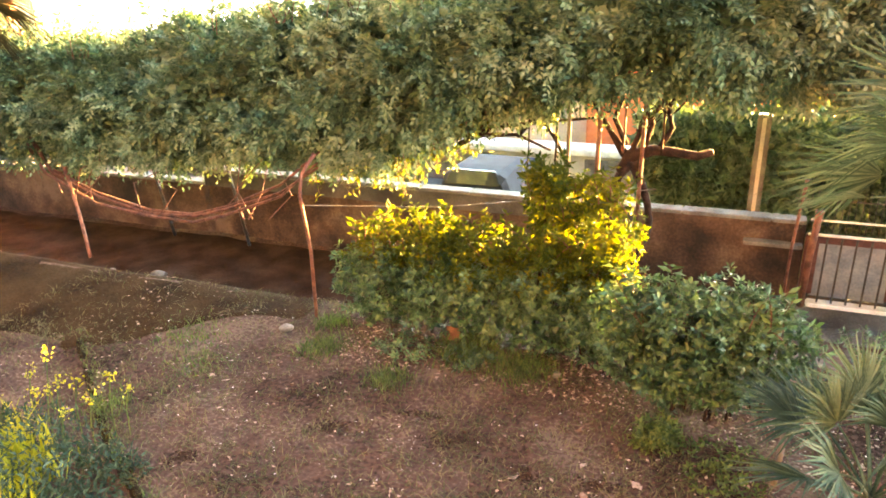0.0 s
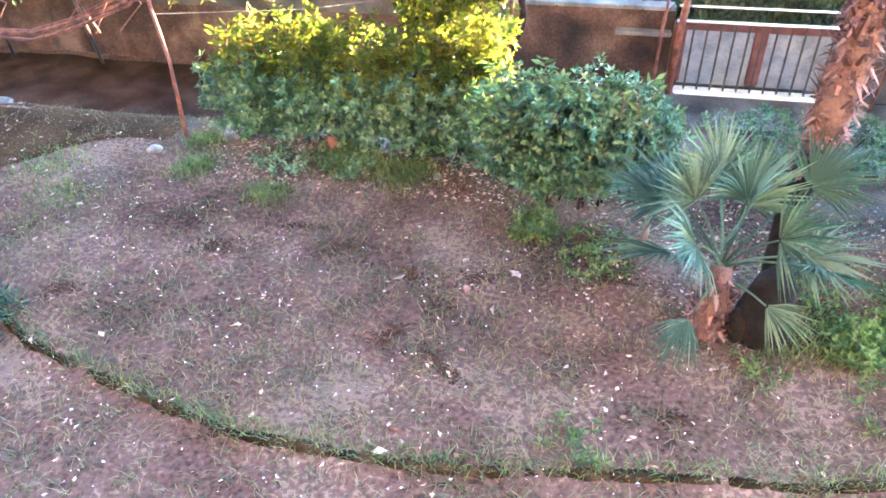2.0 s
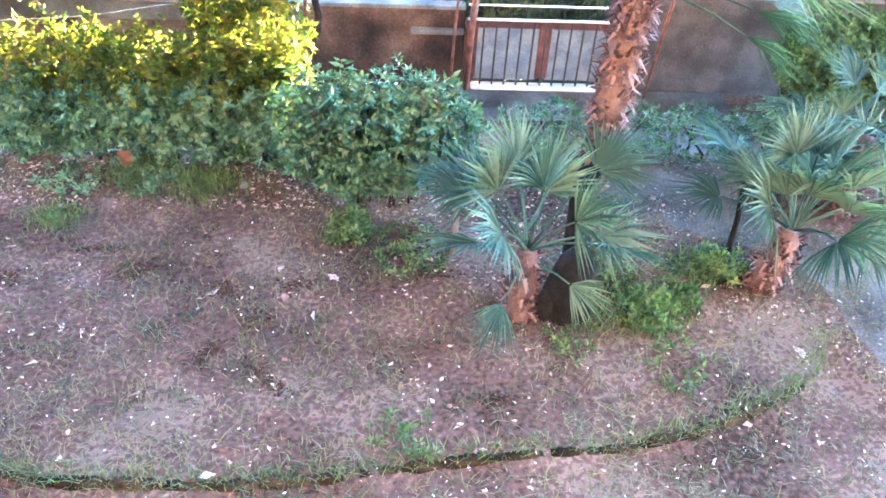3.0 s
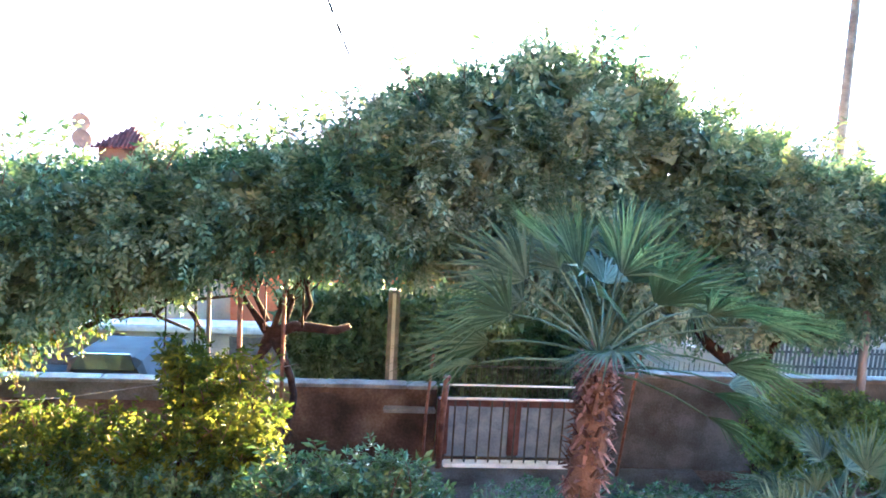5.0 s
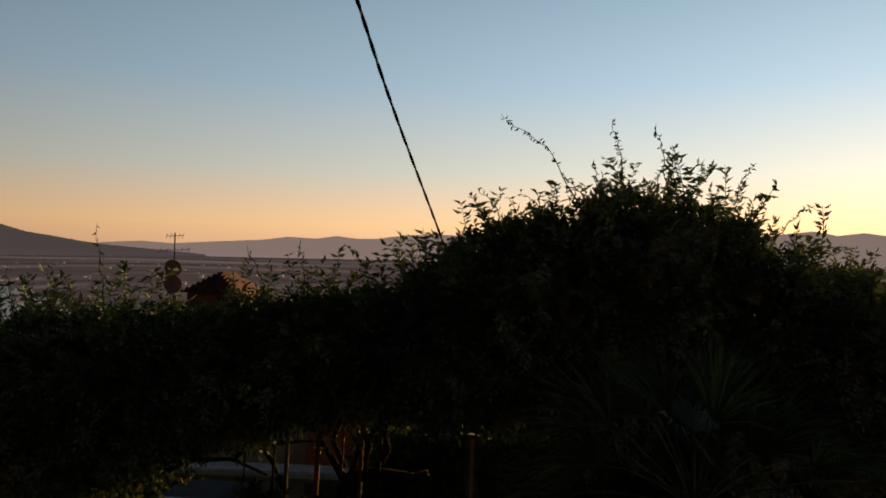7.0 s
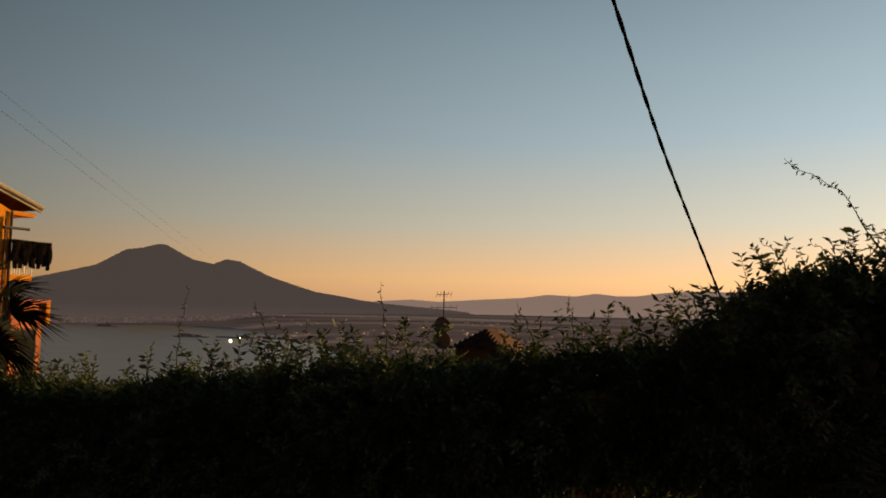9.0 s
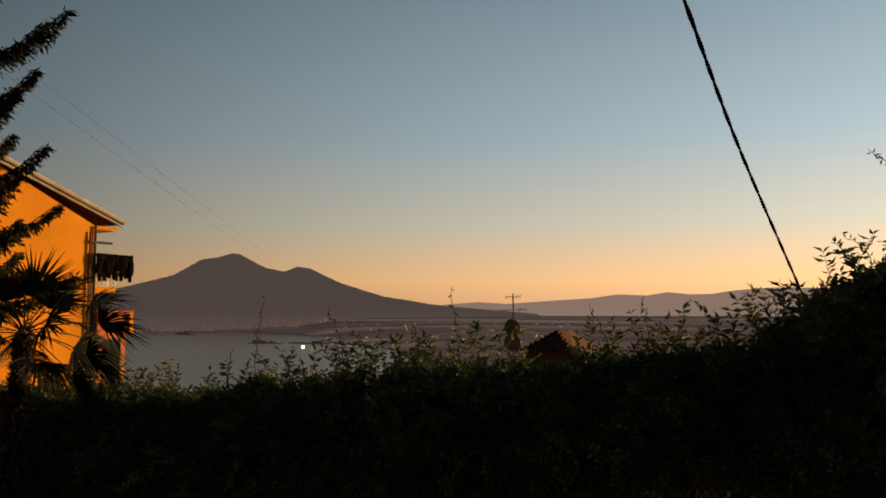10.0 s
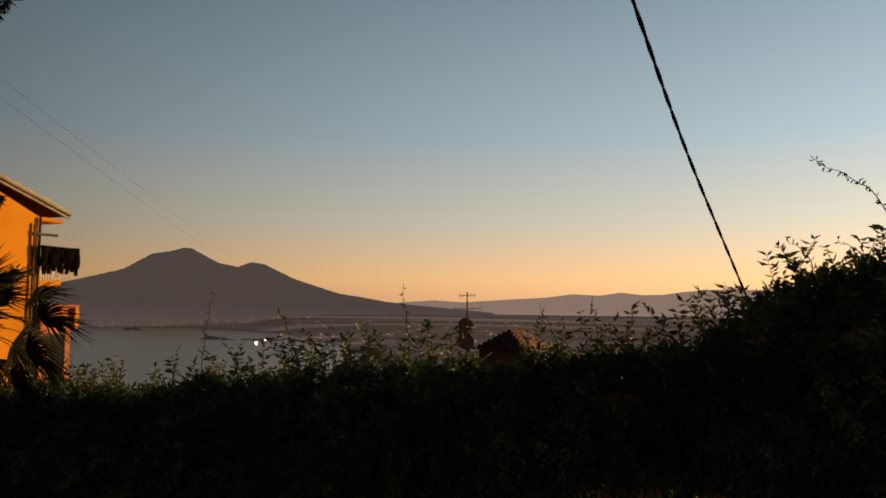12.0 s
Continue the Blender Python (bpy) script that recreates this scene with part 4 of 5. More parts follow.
def fan_palm(name, label, spine, radii, fronds, stalk, radius, trunk_mat=FIBRE, lower=None, droop=0.0, low=1.75, blade=PALM, hanging=(), arc=165):
    """A fan palm: shaggy trunk along the spine, old leaf bases as scales, fronds from the top."""
    root = thing(name, spine[0], label, "palm")
    cut = round(lower + 0.2) if lower else 0
    part("trunk", Mesh().tube(spine[cut:], radii[cut:], 12), trunk_mat, root, "", True)
    if cut:
        part("lower_trunk", Mesh().tube(spine[:cut + 1], [r * 0.99 for r in radii[:cut + 1]], 12), CHAR, root, "dark bare lower trunk", True)
    scales = Mesh()
    sp = [Vector(p) for p in spine]
    for i in range(int(340 * sum((b - a).length for a, b in zip(sp, sp[1:])))):
        u = random.uniform(0, len(sp) - 1.001)
        if lower is not None and u < lower:
            continue
        k = int(u)
        c = sp[k].lerp(sp[k + 1], u - k)
        r = radii[k] + (radii[k + 1] - radii[k]) * (u - k)
        w = random.uniform(0, 2 * math.pi)
        o = Vector((math.cos(w), math.sin(w), 0))
        s = Vector((-math.sin(w), math.cos(w), 0))
        ln = random.uniform(0.09, 0.2)
        b = c + o * r * 0.9
        tip = b + o * ln * 0.6 + Vector((0, 0, ln * random.uniform(-0.9, 0.9)))
        scales.add([b - s * 0.022, b + s * 0.022, tip + s * 0.008, tip - s * 0.008, b - Vector((0, 0, 0.02))], [(0, 1, 2, 3), (0, 3, 4), (1, 4, 2)])
    tagged(part("leaf_sheath", scales, SCALE, root, "shaggy reddish leaf bases"), kind="stuff")
    top = sp[-1]
    for i in range(fronds):
        w = i * 2.39996 + random.uniform(-0.2, 0.2)
        up = 1.25 - low * (i / fronds) - droop + random.uniform(-0.1, 0.1)
        way = Vector((math.cos(w) * math.cos(up), math.sin(w) * math.cos(up), math.sin(up)))
        s = random.uniform(0.65, 1.2)
        part("frond", fan_leaf(top + way * 0.06, way, stalk * s, radius * random.uniform(0.85, 1.1), arc=arc), blade, root)
    for way, ln in hanging:
        part("frond", fan_leaf(top + Vector((0, 0, -0.1)), way, ln, radius * 0.75, 26, 95), blade, root)
    return root


fan_palm("tall_fan_palm", "tall fan palm with shaggy reddish trunk and grey-green fronds", [(1.75, 5.8, -0.05), (1.72, 5.95, 0.35), (1.72, 6.1, 0.8), (1.85, 6.25, 1.3), (1.93, 6.4, 1.95), (1.97, 6.45, 2.45), (1.96, 6.45, 2.74)], [0.14, 0.11, 0.09, 0.135, 0.155, 0.15, 0.12], 19, 1.12, 0.9, lower=2.8, droop=-0.15, low=1.15, arc=118, hanging=(((-1, -0.15, 0.34), 1.1), ((0.9, -0.2, 0.12), 0.95), ((0.8, -0.4, -0.02), 0.9), ((1, 0.2, 0.1), 1.3)))
fan_palm("dwarf_fan_palm", "low bushy fan palm with spreading grey-green fronds", [(1.15, 5.35, -0.03), (1.2, 5.5, 0.25), (1.22, 5.62, 0.55)], [0.12, 0.12, 0.09], 15, 0.92, 0.68, droop=-0.16, low=0.85, hanging=(((-0.5, -1.0, 0.1), 0.55), ((0.55, -0.6, 0.25), 0.5)))
fan_palm("leaning_fan_palm", "small leaning fan palm with orange fibrous trunk", [(3.5, 5.8, -0.03), (3.58, 5.85, 0.31), (3.66, 5.9, 0.62)], [0.13, 0.14, 0.11], 19, 0.88, 0.68, droop=-0.18, low=0.95)

for root_name, xs0, xs1, y, z, num in (("laurel_bush", -4.3, -1.2, 8.1, 1.15, 60), ("upright_laurel", -2.1, -1.0, 8.3, 1.75, 34)):
    root = bpy.data.objects[root_name]
    shoots(root, "shoot_wood", [((random.uniform(xs0, xs1), y + random.uniform(-0.3, 0.3), z + random.uniform(-0.15, 0.15)), random.uniform(0.25, 0.5)) for _ in range(num)], SUN_YELLOW, 0.09)
shoots(bpy.data.objects["camellia_bush"], "shoot_wood", [((random.uniform(-1.0, 0.6), 7.2 + random.uniform(-0.3, 0.3), 1.1 + random.uniform(-0.15, 0.15)), random.uniform(0.2, 0.4)) for _ in range(40)], LAUREL, 0.085)
# darker soil sheet between the lawn and the wall bed
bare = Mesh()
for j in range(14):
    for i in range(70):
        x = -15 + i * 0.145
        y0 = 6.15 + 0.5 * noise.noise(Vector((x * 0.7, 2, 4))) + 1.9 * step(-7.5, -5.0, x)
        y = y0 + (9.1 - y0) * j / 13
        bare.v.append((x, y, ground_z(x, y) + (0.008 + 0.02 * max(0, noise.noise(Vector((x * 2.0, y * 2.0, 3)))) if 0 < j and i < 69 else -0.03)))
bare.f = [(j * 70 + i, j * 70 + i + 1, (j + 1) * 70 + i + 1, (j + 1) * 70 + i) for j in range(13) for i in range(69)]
tagged(part("bare_soil", bare, BARE, None, "dark brown bare soil beneath the vine", True), category="soil bed", kind="structure")
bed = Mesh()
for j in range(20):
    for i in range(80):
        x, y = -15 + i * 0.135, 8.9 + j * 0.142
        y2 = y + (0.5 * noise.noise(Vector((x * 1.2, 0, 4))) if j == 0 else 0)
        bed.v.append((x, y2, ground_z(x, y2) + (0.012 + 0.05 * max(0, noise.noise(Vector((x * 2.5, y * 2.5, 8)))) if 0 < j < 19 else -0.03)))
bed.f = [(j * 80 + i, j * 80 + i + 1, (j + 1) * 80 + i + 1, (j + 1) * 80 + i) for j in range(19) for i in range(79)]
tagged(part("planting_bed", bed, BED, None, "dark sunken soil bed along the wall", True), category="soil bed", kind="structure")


def long_shoot(root, pts, leaves=26, mat=VINE, leaf=0.075):
    """One long whip of the vine with small leaves."""
    p = [Vector(q) for q in pts]
    fine = []
    for k in range(13):
        u = k / 12 * (len(p) - 1)
        i = min(len(p) - 2, int(u))
        fine.append(p[i].lerp(p[i + 1], u - i) + Vector((0.02 * math.sin(k * 1.7), 0, 0.015 * math.cos(k * 2.1))))
    part("whip", Mesh().tube(fine, [0.009 - 0.0005 * k for k in range(13)], 5, False), BARK, root)
    places = []
    for _ in range(leaves):
        u = random.uniform(0, 1) ** 1.3 * 11.99
        i = int(u)
        places.append(tuple(fine[i].lerp(fine[i + 1], u - i)))
    part("whip_leaves", leaf_mesh("whip_leaves", mat, places, leaf, 0.4, None, 1.0, 0.0), mat, root)


for pts, n in (([(1.6, 11, 5.5), (1.14, 11, 6.3), (0.46, 11, 6.72)], 60), ([(2.2, 11, 5.7), (2.12, 11, 6.3), (1.98, 11, 6.7)], 55), ([(2.76, 11, 5.8), (2.7, 11, 6.3), (2.57, 11, 6.67)], 45), ([(1.2, 11, 5.2), (1.0, 11, 5.55), (0.77, 11, 5.67)], 20), ([(0.6, 11, 5.0), (0.45, 11, 5.5), (0.18, 11, 5.71)], 22), ([(3.7, 11, 5.6), (3.8, 11, 5.95), (3.95, 11, 6.17)], 26), ([(4.3, 11, 5.2), (4.6, 11, 5.55), (4.83, 11, 5.64)], 24), ([(3.2, 11, 5.7), (3.25, 11, 6.2)], 30), ([(1.9, 11, 5.6), (1.75, 11, 6.15)], 34)):
    long_shoot(mound, pts, n, VINE_PALE)
for pts, n in (([(-6.2, 11, 3.7), (-6.35, 11, 4.4)], 26), ([(-6.9, 11, 3.6), (-7.1, 11, 4.3), (-7.32, 11, 4.69)], 24), ([(-8.8, 11, 3.4), (-8.75, 11, 4.2), (-8.6, 11, 4.88)], 36), ([(-4.9, 11, 3.7), (-5.0, 11, 4.4), (-5.1, 11, 5.05)], 44), ([(-2.2, 11, 3.9), (-2.15, 11, 4.5), (-2.24, 11, 4.92)], 44), ([(-1.9, 11, 4.0), (-1.75, 11, 4.5), (-1.62, 11, 4.88)], 24), ([(-2.6, 11, 3.9), (-2.75, 11, 4.4), (-2.98, 11, 4.81)], 26), ([(-5.6, 11, 3.7), (-5.7, 11, 4.45)], 34), ([(-9.4, 11, 3.3), (-9.3, 11, 3.95)], 26)):
    long_shoot(vine, pts, n)

# ---- beyond the wall ----
def window_on(root, lo, hi, out, frame_mat=WHITE_METAL):
    """A window with frame, sill and pane on a wall face that looks along +x or -y. lo, hi: (along, z)."""
    (a0, z0), (a1, z1) = lo, hi
    def put(name, a, b, c, d, t0, t1, mat):
        if out[0] == "x":
            ob = part(name, bevelled((out[1] + t0, a, c), (out[1] + t1, b, d), 0.01), mat, root)
        else:
            ob = part(name, bevelled((a, out[1] - t1, c), (b, out[1] - t0, d), 0.01), mat, root)
        return ob
    put("pane", a0, a1, z0, z1, 0.004, 0.012, GLASS)
    for p in ((a0 - 0.08, a0, z0, z1), (a1, a1 + 0.08, z0, z1), (a0 - 0.08, a1 + 0.08, z1 + 0.002, z1 + 0.1), (a0 - 0.14, a1 + 0.14, z0 - 0.1, z0 - 0.002)):
        put("window_frame", p[0], p[1], p[2], p[3], 0.004, 0.06, frame_mat)


garage = thing("garage", (-5.0, 19.5, -1.2), "low pale garage with a flat white roof slab", "building")
part("wall", bevelled((-9.5, 19.0, -1.3), (-1.9, 19.45, -0.6), 0.02), PLASTER_WHITE, garage)
part("roof", bevelled((-9.9, 18.85, -0.59), (-1.75, 19.6, -0.42), 0.03), WHITE_METAL, garage, "white flat roof slab")
for x in (-8.4, -3.6):
    part("door", bevelled((x, 18.95, -1.28), (x + 2.3, 18.996, -0.68), 0.01), COPING, garage, "pale metal garage door")
red_house = thing("red_house", (-2.6, 27, -1.4), "low house with terracotta-red plaster and pale trim", "house")
# extended up and to the right, unseen, to keep sun off the car
part("wall", bevelled((-3.95, 20.8, -2.5), (4.2, 31, 2.05), 0.03), PLASTER_RED, red_house)
part("cornice", bevelled((-4.1, 20.65, 2.052), (4.35, 31.2, 2.2), 0.03), COPING, red_house)
part("wing", bevelled((-8.6, 21.0, -2.5), (-3.96, 31, 0.75), 0.03), PLASTER_WHITE, red_house, "white plastered wing")

car = thing("parked_car", (-5.0, 15.6, -1.2), "grey hatchback parked tail-on beyond the wall", "car")
car_body = Mesh()
prof = [(-0.84, -0.85), (-0.86, -0.3), (-0.8, -0.18), (-0.66, 0.22), (-0.52, 0.3), (0.52, 0.3), (0.66, 0.22), (0.8, -0.18), (0.86, -0.3), (0.84, -0.85)]
for k, (yy, sx, top) in enumerate(((14.5, 0.9, 0.72), (14.62, 1.0, 0.97), (15.2, 1.0, 1.0), (16.2, 0.98, 0.9), (16.9, 0.96, 0.2), (17.6, 0.85, 0.1))):
    for x, z in prof:
        zz = z if z < -0.2 else -0.2 + (z + 0.2) * top
        car_body.v.append((-5.0 + x * sx, yy, zz - 0.2))
n = len(prof)
car_body.f = [(j * n + i, j * n + (i + 1) % n, (j + 1) * n + (i + 1) % n, (j + 1) * n + i) for j in range(5) for i in range(n)] + [tuple(range(n)), tuple(reversed(range(5 * n, 6 * n)))]
body = part("body", car_body, CAR_PAINT, car, "", False)
part("rear_window", Mesh().add([(-5.58, 14.44, -0.12), (-4.42, 14.44, -0.12), (-4.55, 14.55, 0.16), (-5.45, 14.55, 0.16), (-5.58, 14.47, -0.12), (-4.42, 14.47, -0.12), (-4.55, 14.58, 0.16), (-5.45, 14.58, 0.16)], [(0, 1, 2, 3), (7, 6, 5, 4), (0, 4, 5, 1), (1, 5, 6, 2), (2, 6, 7, 3), (3, 7, 4, 0)]), GLASS, car, "dark rear window")
part("bumper", bevelled((-5.84, 14.38, -0.82), (-4.16, 14.56, -0.56), 0.05), CAR_PAINT, car)
for x in (-5.72, -4.46):
    part("tail_light", bevelled((x, 14.42, -0.36), (x + 0.18, 14.52, -0.2), 0.02), BROWN_PAINT, car, "dark red tail light")
for x in (-5.82, -4.36):
    for y in (15.2, 17.0):
        wheel = part("wheel", Mesh().tube([(x, y, -0.89), (x + 0.18, y, -0.89)], 0.3, 18), RUBBER, car)
        part("rim", Mesh().tube([(x - 0.012, y, -0.89), (x + 0.192, y, -0.89)], 0.19, 14), WHITE_METAL, wheel, "silver rim")

pillar = thing("concrete_post", (0.3, 13.0, -1.2), "pale square concrete post standing behind the wall", "post")
part("shaft", bevelled((0.21, 12.92, -1.2), (0.41, 13.12, 1.9), 0.015), COPING, pillar)
part("groove", bevelled((0.28, 12.9, 0.0), (0.34, 12.917, 1.85), 0.004), PLASTER_WHITE, pillar, "pale raised strip")

def street_hedge(name, x0, x1, y, half, top, bottom, count, label, leaf=0.08):
    root = thing(name, ((x0 + x1) / 2, y, -1.2), label, "hedge")
    p, o = crown_points(count, x0, x1, [(x0, top), (x1, top)], [(x0, bottom), (x1, bottom)], y, half, 0.3)
    part("crown", leaf_mesh("crown", VINE, p, leaf, 0.45, o, 0.8), VINE, root)
    p, _ = crown_points(count // 2, x0, x1, [(x0, top - 0.2), (x1, top - 0.2)], [(x0, bottom), (x1, bottom)], y, half * 0.7)
    part("inner_leaves", leaf_mesh("inner_leaves", VINE, p, 0.3, 0.6), VINE, root)
    return root


street_hedge("street_hedge", -1.6, 4.9, 14.2, 0.7, 1.85, -1.0, 24000, "dark flowering hedge beyond the garden wall")
street_hedge("far_hedge", -15.0, -7.6, 17.5, 0.8, 0.25, -1.1, 9000, "bright green hedge beyond the street", 0.1)
for x, z, s in ((-6.4, -0.1, 0.5), (-7.1, -0.3, 0.45)):
    shrub("street_shrub", "small bright green shrub beyond the wall", [(x, 15.2, z, s, 0.4, 0.5)], (x, 15.2), 0.07, 900, SUN_YELLOW)

ramp = Mesh()
for y0, y1 in ((16.0, 16.25),):
    ramp.add([(4.6, y0, -1.3), (8.0, y0, -1.3), (8.0, y0, -0.05), (4.6, y0, 0.72), (4.6, y1, -1.3), (8.0, y1, -1.3), (8.0, y1, -0.05), (4.6, y1, 0.72)], [(0, 1, 2, 3), (7, 6, 5, 4), (3, 2, 6, 7), (0, 3, 7, 4), (1, 5, 6, 2), (0, 4, 5, 1)])
tagged(part("wall_ramp", ramp, PLASTER_WHITE, None, "white sloping ramp wall beyond the garden"), category="wall", kind="structure")
# carried up unseen behind the thicket to block sun from the palms
tagged(part("wall_far", bevelled((6.6, 18.6, -1.3), (24.0, 18.9, 3.4), 0.02), PLASTER_WHITE, None, "pale wall behind the ramp, raised out of sight to block sun"), category="wall", kind="structure")

fence = thing("slat_fence", (10, 17, -1.2), "grey slatted metal fence with a sloping top", "fence")
for i in range(44):
    x = 8.6 + i * 0.11
    top = 0.75 - 0.26 * (x - 8.6)
    part("slat", Mesh().box((x, 17.0, -1.2), (x + 0.05, 17.03, max(top, 0.0))), SLAT, fence)
for z in (-0.5, -0.15):
    part("rail", bevelled((8.55, 17.032, z), (13.5, 17.06, z + 0.05), 0.008), IRON, fence)

low_fence = thing("iron_fence", (3, 12.1, 0.9), "low dark iron fence on the garden wall", "fence")
for i in range(56):
    x = 0.9 + i * 0.085
    part("bar", Mesh().tube([(x, 12.12, -0.66 if 1.1 < x < 3.7 else 0.7), (x, 12.12, 0.98), (x, 12.12, 1.03)], [0.007, 0.007, 0.002], 4), IRON, low_fence)
part("rail", Mesh().tube([(0.85, 12.12, 0.86), (5.7, 12.12, 0.88)], 0.01, 5), IRON, low_fence)

pole = thing("utility_pole", (11.9, 20, -1.2), "tall weathered wooden utility pole", "pole")
part("shaft", Mesh().tube([(12.05, 20, -1.2), (11.82, 20, 4.0), (11.64, 20, 8.4), (11.58, 20, 10.0)], [0.16, 0.14, 0.12, 0.11], 10), COPING, pole, "", True)
part("collar", Mesh().tube([(11.83, 20, 3.85), (11.82, 20, 4.1)], 0.15, 10), IRON, pole)
pole2 = thing("utility_pole", (12.7, 20.4, -1.2), "short wooden pole with a small crossbar", "pole")
part("shaft", Mesh().tube([(12.7, 20.4, -1.2), (12.62, 20.4, 4.7)], [0.12, 0.09], 9), WOOD, pole2, "", True)
part("crossbar", Mesh().tube([(12.2, 20.4, 4.3), (13.1, 20.4, 4.32)], 0.03, 6), IRON, pole2)

# ---- overhead cables ----
lay = None
cable = thing("overhead_cable", (-0.3, 12.5, 5.1), "thick twisted black overhead cable", "cable")
spine = [Vector((0.2, 13.5, 3.7)), Vector((-0.292, 11.0, 5.08)), Vector((-0.69, 8.0, 6.22)), Vector((-0.858, 5.5, 6.885)), Vector((-0.98, 3.0, 7.4)), Vector((-1.05, 1.0, 7.7)), Vector((-1.1, -1.75, 8.0))]
for turn in (0.0, math.pi):
    pts = []
    for i in range(len(spine) - 1):
        for k in range(22):
            u = k / 22
            p0, p1, p2, p3 = spine[max(0, i - 1)], spine[i], spine[i + 1], spine[min(len(spine) - 1, i + 2)]
            q = 0.5 * ((2 * p1) + (p2 - p0) * u + (2 * p0 - 5 * p1 + 4 * p2 - p3) * u * u + (3 * p1 - p0 - 3 * p2 + p3) * u ** 3)
            w = turn + (i * 22 + k) * 0.9
            pts.append(q + Vector((math.cos(w) * 0.007, 0, math.sin(w) * 0.007)))
    part("strand", Mesh().tube(pts, 0.0125, 6), CABLE, cable, "", True)
post("wire_pole", [(-21.92, 4.98, -0.3), (-21.92, 4.98, 8.0), (-21.92, 4.98, 17.0)], [0.2, 0.2, 0.19], WOOD, "tall wooden pole that holds two thin wires")
for a, yaw, up in (((-39.14, 30, 17.36), 37.06, 3.25), ((-39.05, 30, 16.23), 37.64, 3.07)):
    a, b = Vector(a), far_point(yaw, up, 300)
    a = a - (b - a) * 0.12                # where it is tied to the pole
    wire = thing("thin_wire", a, "thin grey wire crossing the sky", "cable", "thin wires")
    part("strand", Mesh().tube([a.lerp(b, k / 16) for k in range(17)], 0.011, 5), CONCRETE, wire)

# ---- yellow house ----
yh = thing("apartment_house", (-36, 20, -4), "orange-yellow apartment house with balconies in low sun", "house")
wallm = Mesh()
sec = [(13.0, -4), (27.1, -4), (27.1, 8.9), (20.0, 11.9), (13.0, 8.9)]
for x in (-32.0, -42.0):
    wallm.v += [(x, y, z) for y, z in sec]
wallm.f = [(0, 1, 2, 3, 4), (9, 8, 7, 6, 5)] + [(i, i + 5, (i + 1) % 5 + 5, (i + 1) % 5) for i in range(5)]
part("wall", wallm, PLASTER_ORANGE, yh)
for y0, z0, y1, z1 in ((20.0, 11.95, 28.55, 9.18), (20.0, 11.95, 11.5, 9.18)):
    roof = Mesh().add([(-31.88, y0, z0), (-42.8, y0, z0), (-42.8, y1, z1), (-31.88, y1, z1), (-31.88, y0, z0 + 0.08), (-42.8, y0, z0 + 0.08), (-42.8, y1, z1 + 0.08), (-31.88, y1, z1 + 0.08)], [(0, 3, 2, 1), (4, 5, 6, 7), (0, 1, 5, 4), (1, 2, 6, 5), (2, 3, 7, 6), (3, 0, 4, 7)])
    rf = part("roof", roof, ROOF, yh, "terracotta roof slope with pale verge")
    part("barge_board", Mesh().add([(x, y, z + up) for x in (-31.86, -31.74) for y, z in ((y0, z0), (y1, z1)) for up in (-0.2, 0.12)], [(0, 2, 3, 1), (4, 5, 7, 6), (1, 3, 7, 5), (0, 4, 6, 2), (0, 1, 5, 4), (2, 6, 7, 3)]), PLASTER_WHITE, rf, "cream painted barge board")
    part("verge", Mesh().tube([(-31.72, y0, z0 + 0.06), (-31.72, y1, z1 + 0.04)], 0.13, 8), PLASTER_WHITE, rf, "pale verge")
part("gutter", Mesh().tube([(-31.9, 28.6, 9.2), (-42.5, 28.6, 9.2)], 0.09, 8), IRON, yh)
part("soffit", bevelled((-42, 27.15, 8.75), (-32.0, 28.4, 8.95), 0.02), PLASTER_ORANGE, yh)
part("drainpipe", Mesh().tube([(-31.9, 27.0, 8.9), (-31.9, 27.0, 2.0), (-31.9, 26.98, -3.5)], 0.065, 8), IRON, yh, "dark drainpipe")
part("drainpipe", Mesh().tube([(-31.9, 26.7, 8.6), (-31.9, 26.7, 2.0), (-31.9, 26.7, -3.5)], 0.05, 8), BROWN_PAINT, yh, "brown drainpipe")
part("bracket", Mesh().tube([(-31.9, 26.6, 8.1), (-31.9, 28.0, 8.12)], 0.07, 6), IRON, yh)
for z, tip, mat, up in ((5.62, 28.4, PLASTER_ORANGE, 0), (2.6, 29.0, PLASTER_RED, 1)):
    bal = part("balcony", bevelled((-38, 27.12, z), (-31.95, tip, z + 0.3), 0.03), mat, yh, "balcony slab")
    part("handrail", Mesh().tube([(-31.98, 27.2, z + 1.25), (-31.98, tip, z + 1.25), (-38, tip, z + 1.25)], 0.035, 6), WHITE_METAL, bal)
    for k in range(9):
        y = 27.25 + k * (tip - 27.3) / 8
        part("baluster", Mesh().tube([(-31.98, y, z + 0.3), (-31.98, y, z + 1.25)], 0.018, 5), WHITE_METAL, bal)
    for k in range(14):
        x = -32.2 - k * 0.4
        part("baluster", Mesh().tube([(x, tip, z + 0.3), (x, tip, z + 1.25)], 0.018, 5), WHITE_METAL, bal)
part("red_bay", bevelled((-39, 27.11, -4), (-31.7, 28.9, 4.6), 0.03), PLASTER_RED, yh, "red plastered lower bay")
part("bay_parapet", bevelled((-39, 27.13, 4.62), (-31.5, 29.2, 4.75), 0.02), PLASTER_RED, yh)
part("bay_end", bevelled((-38.9, 28.92, 3.6), (-31.5, 29.18, 4.6), 0.02), PLASTER_ORANGE, yh, "orange balcony end")
window_on(yh, (27.6, 1.0), (28.5, 3.3), ("x", -31.7), BROWN_PAINT)
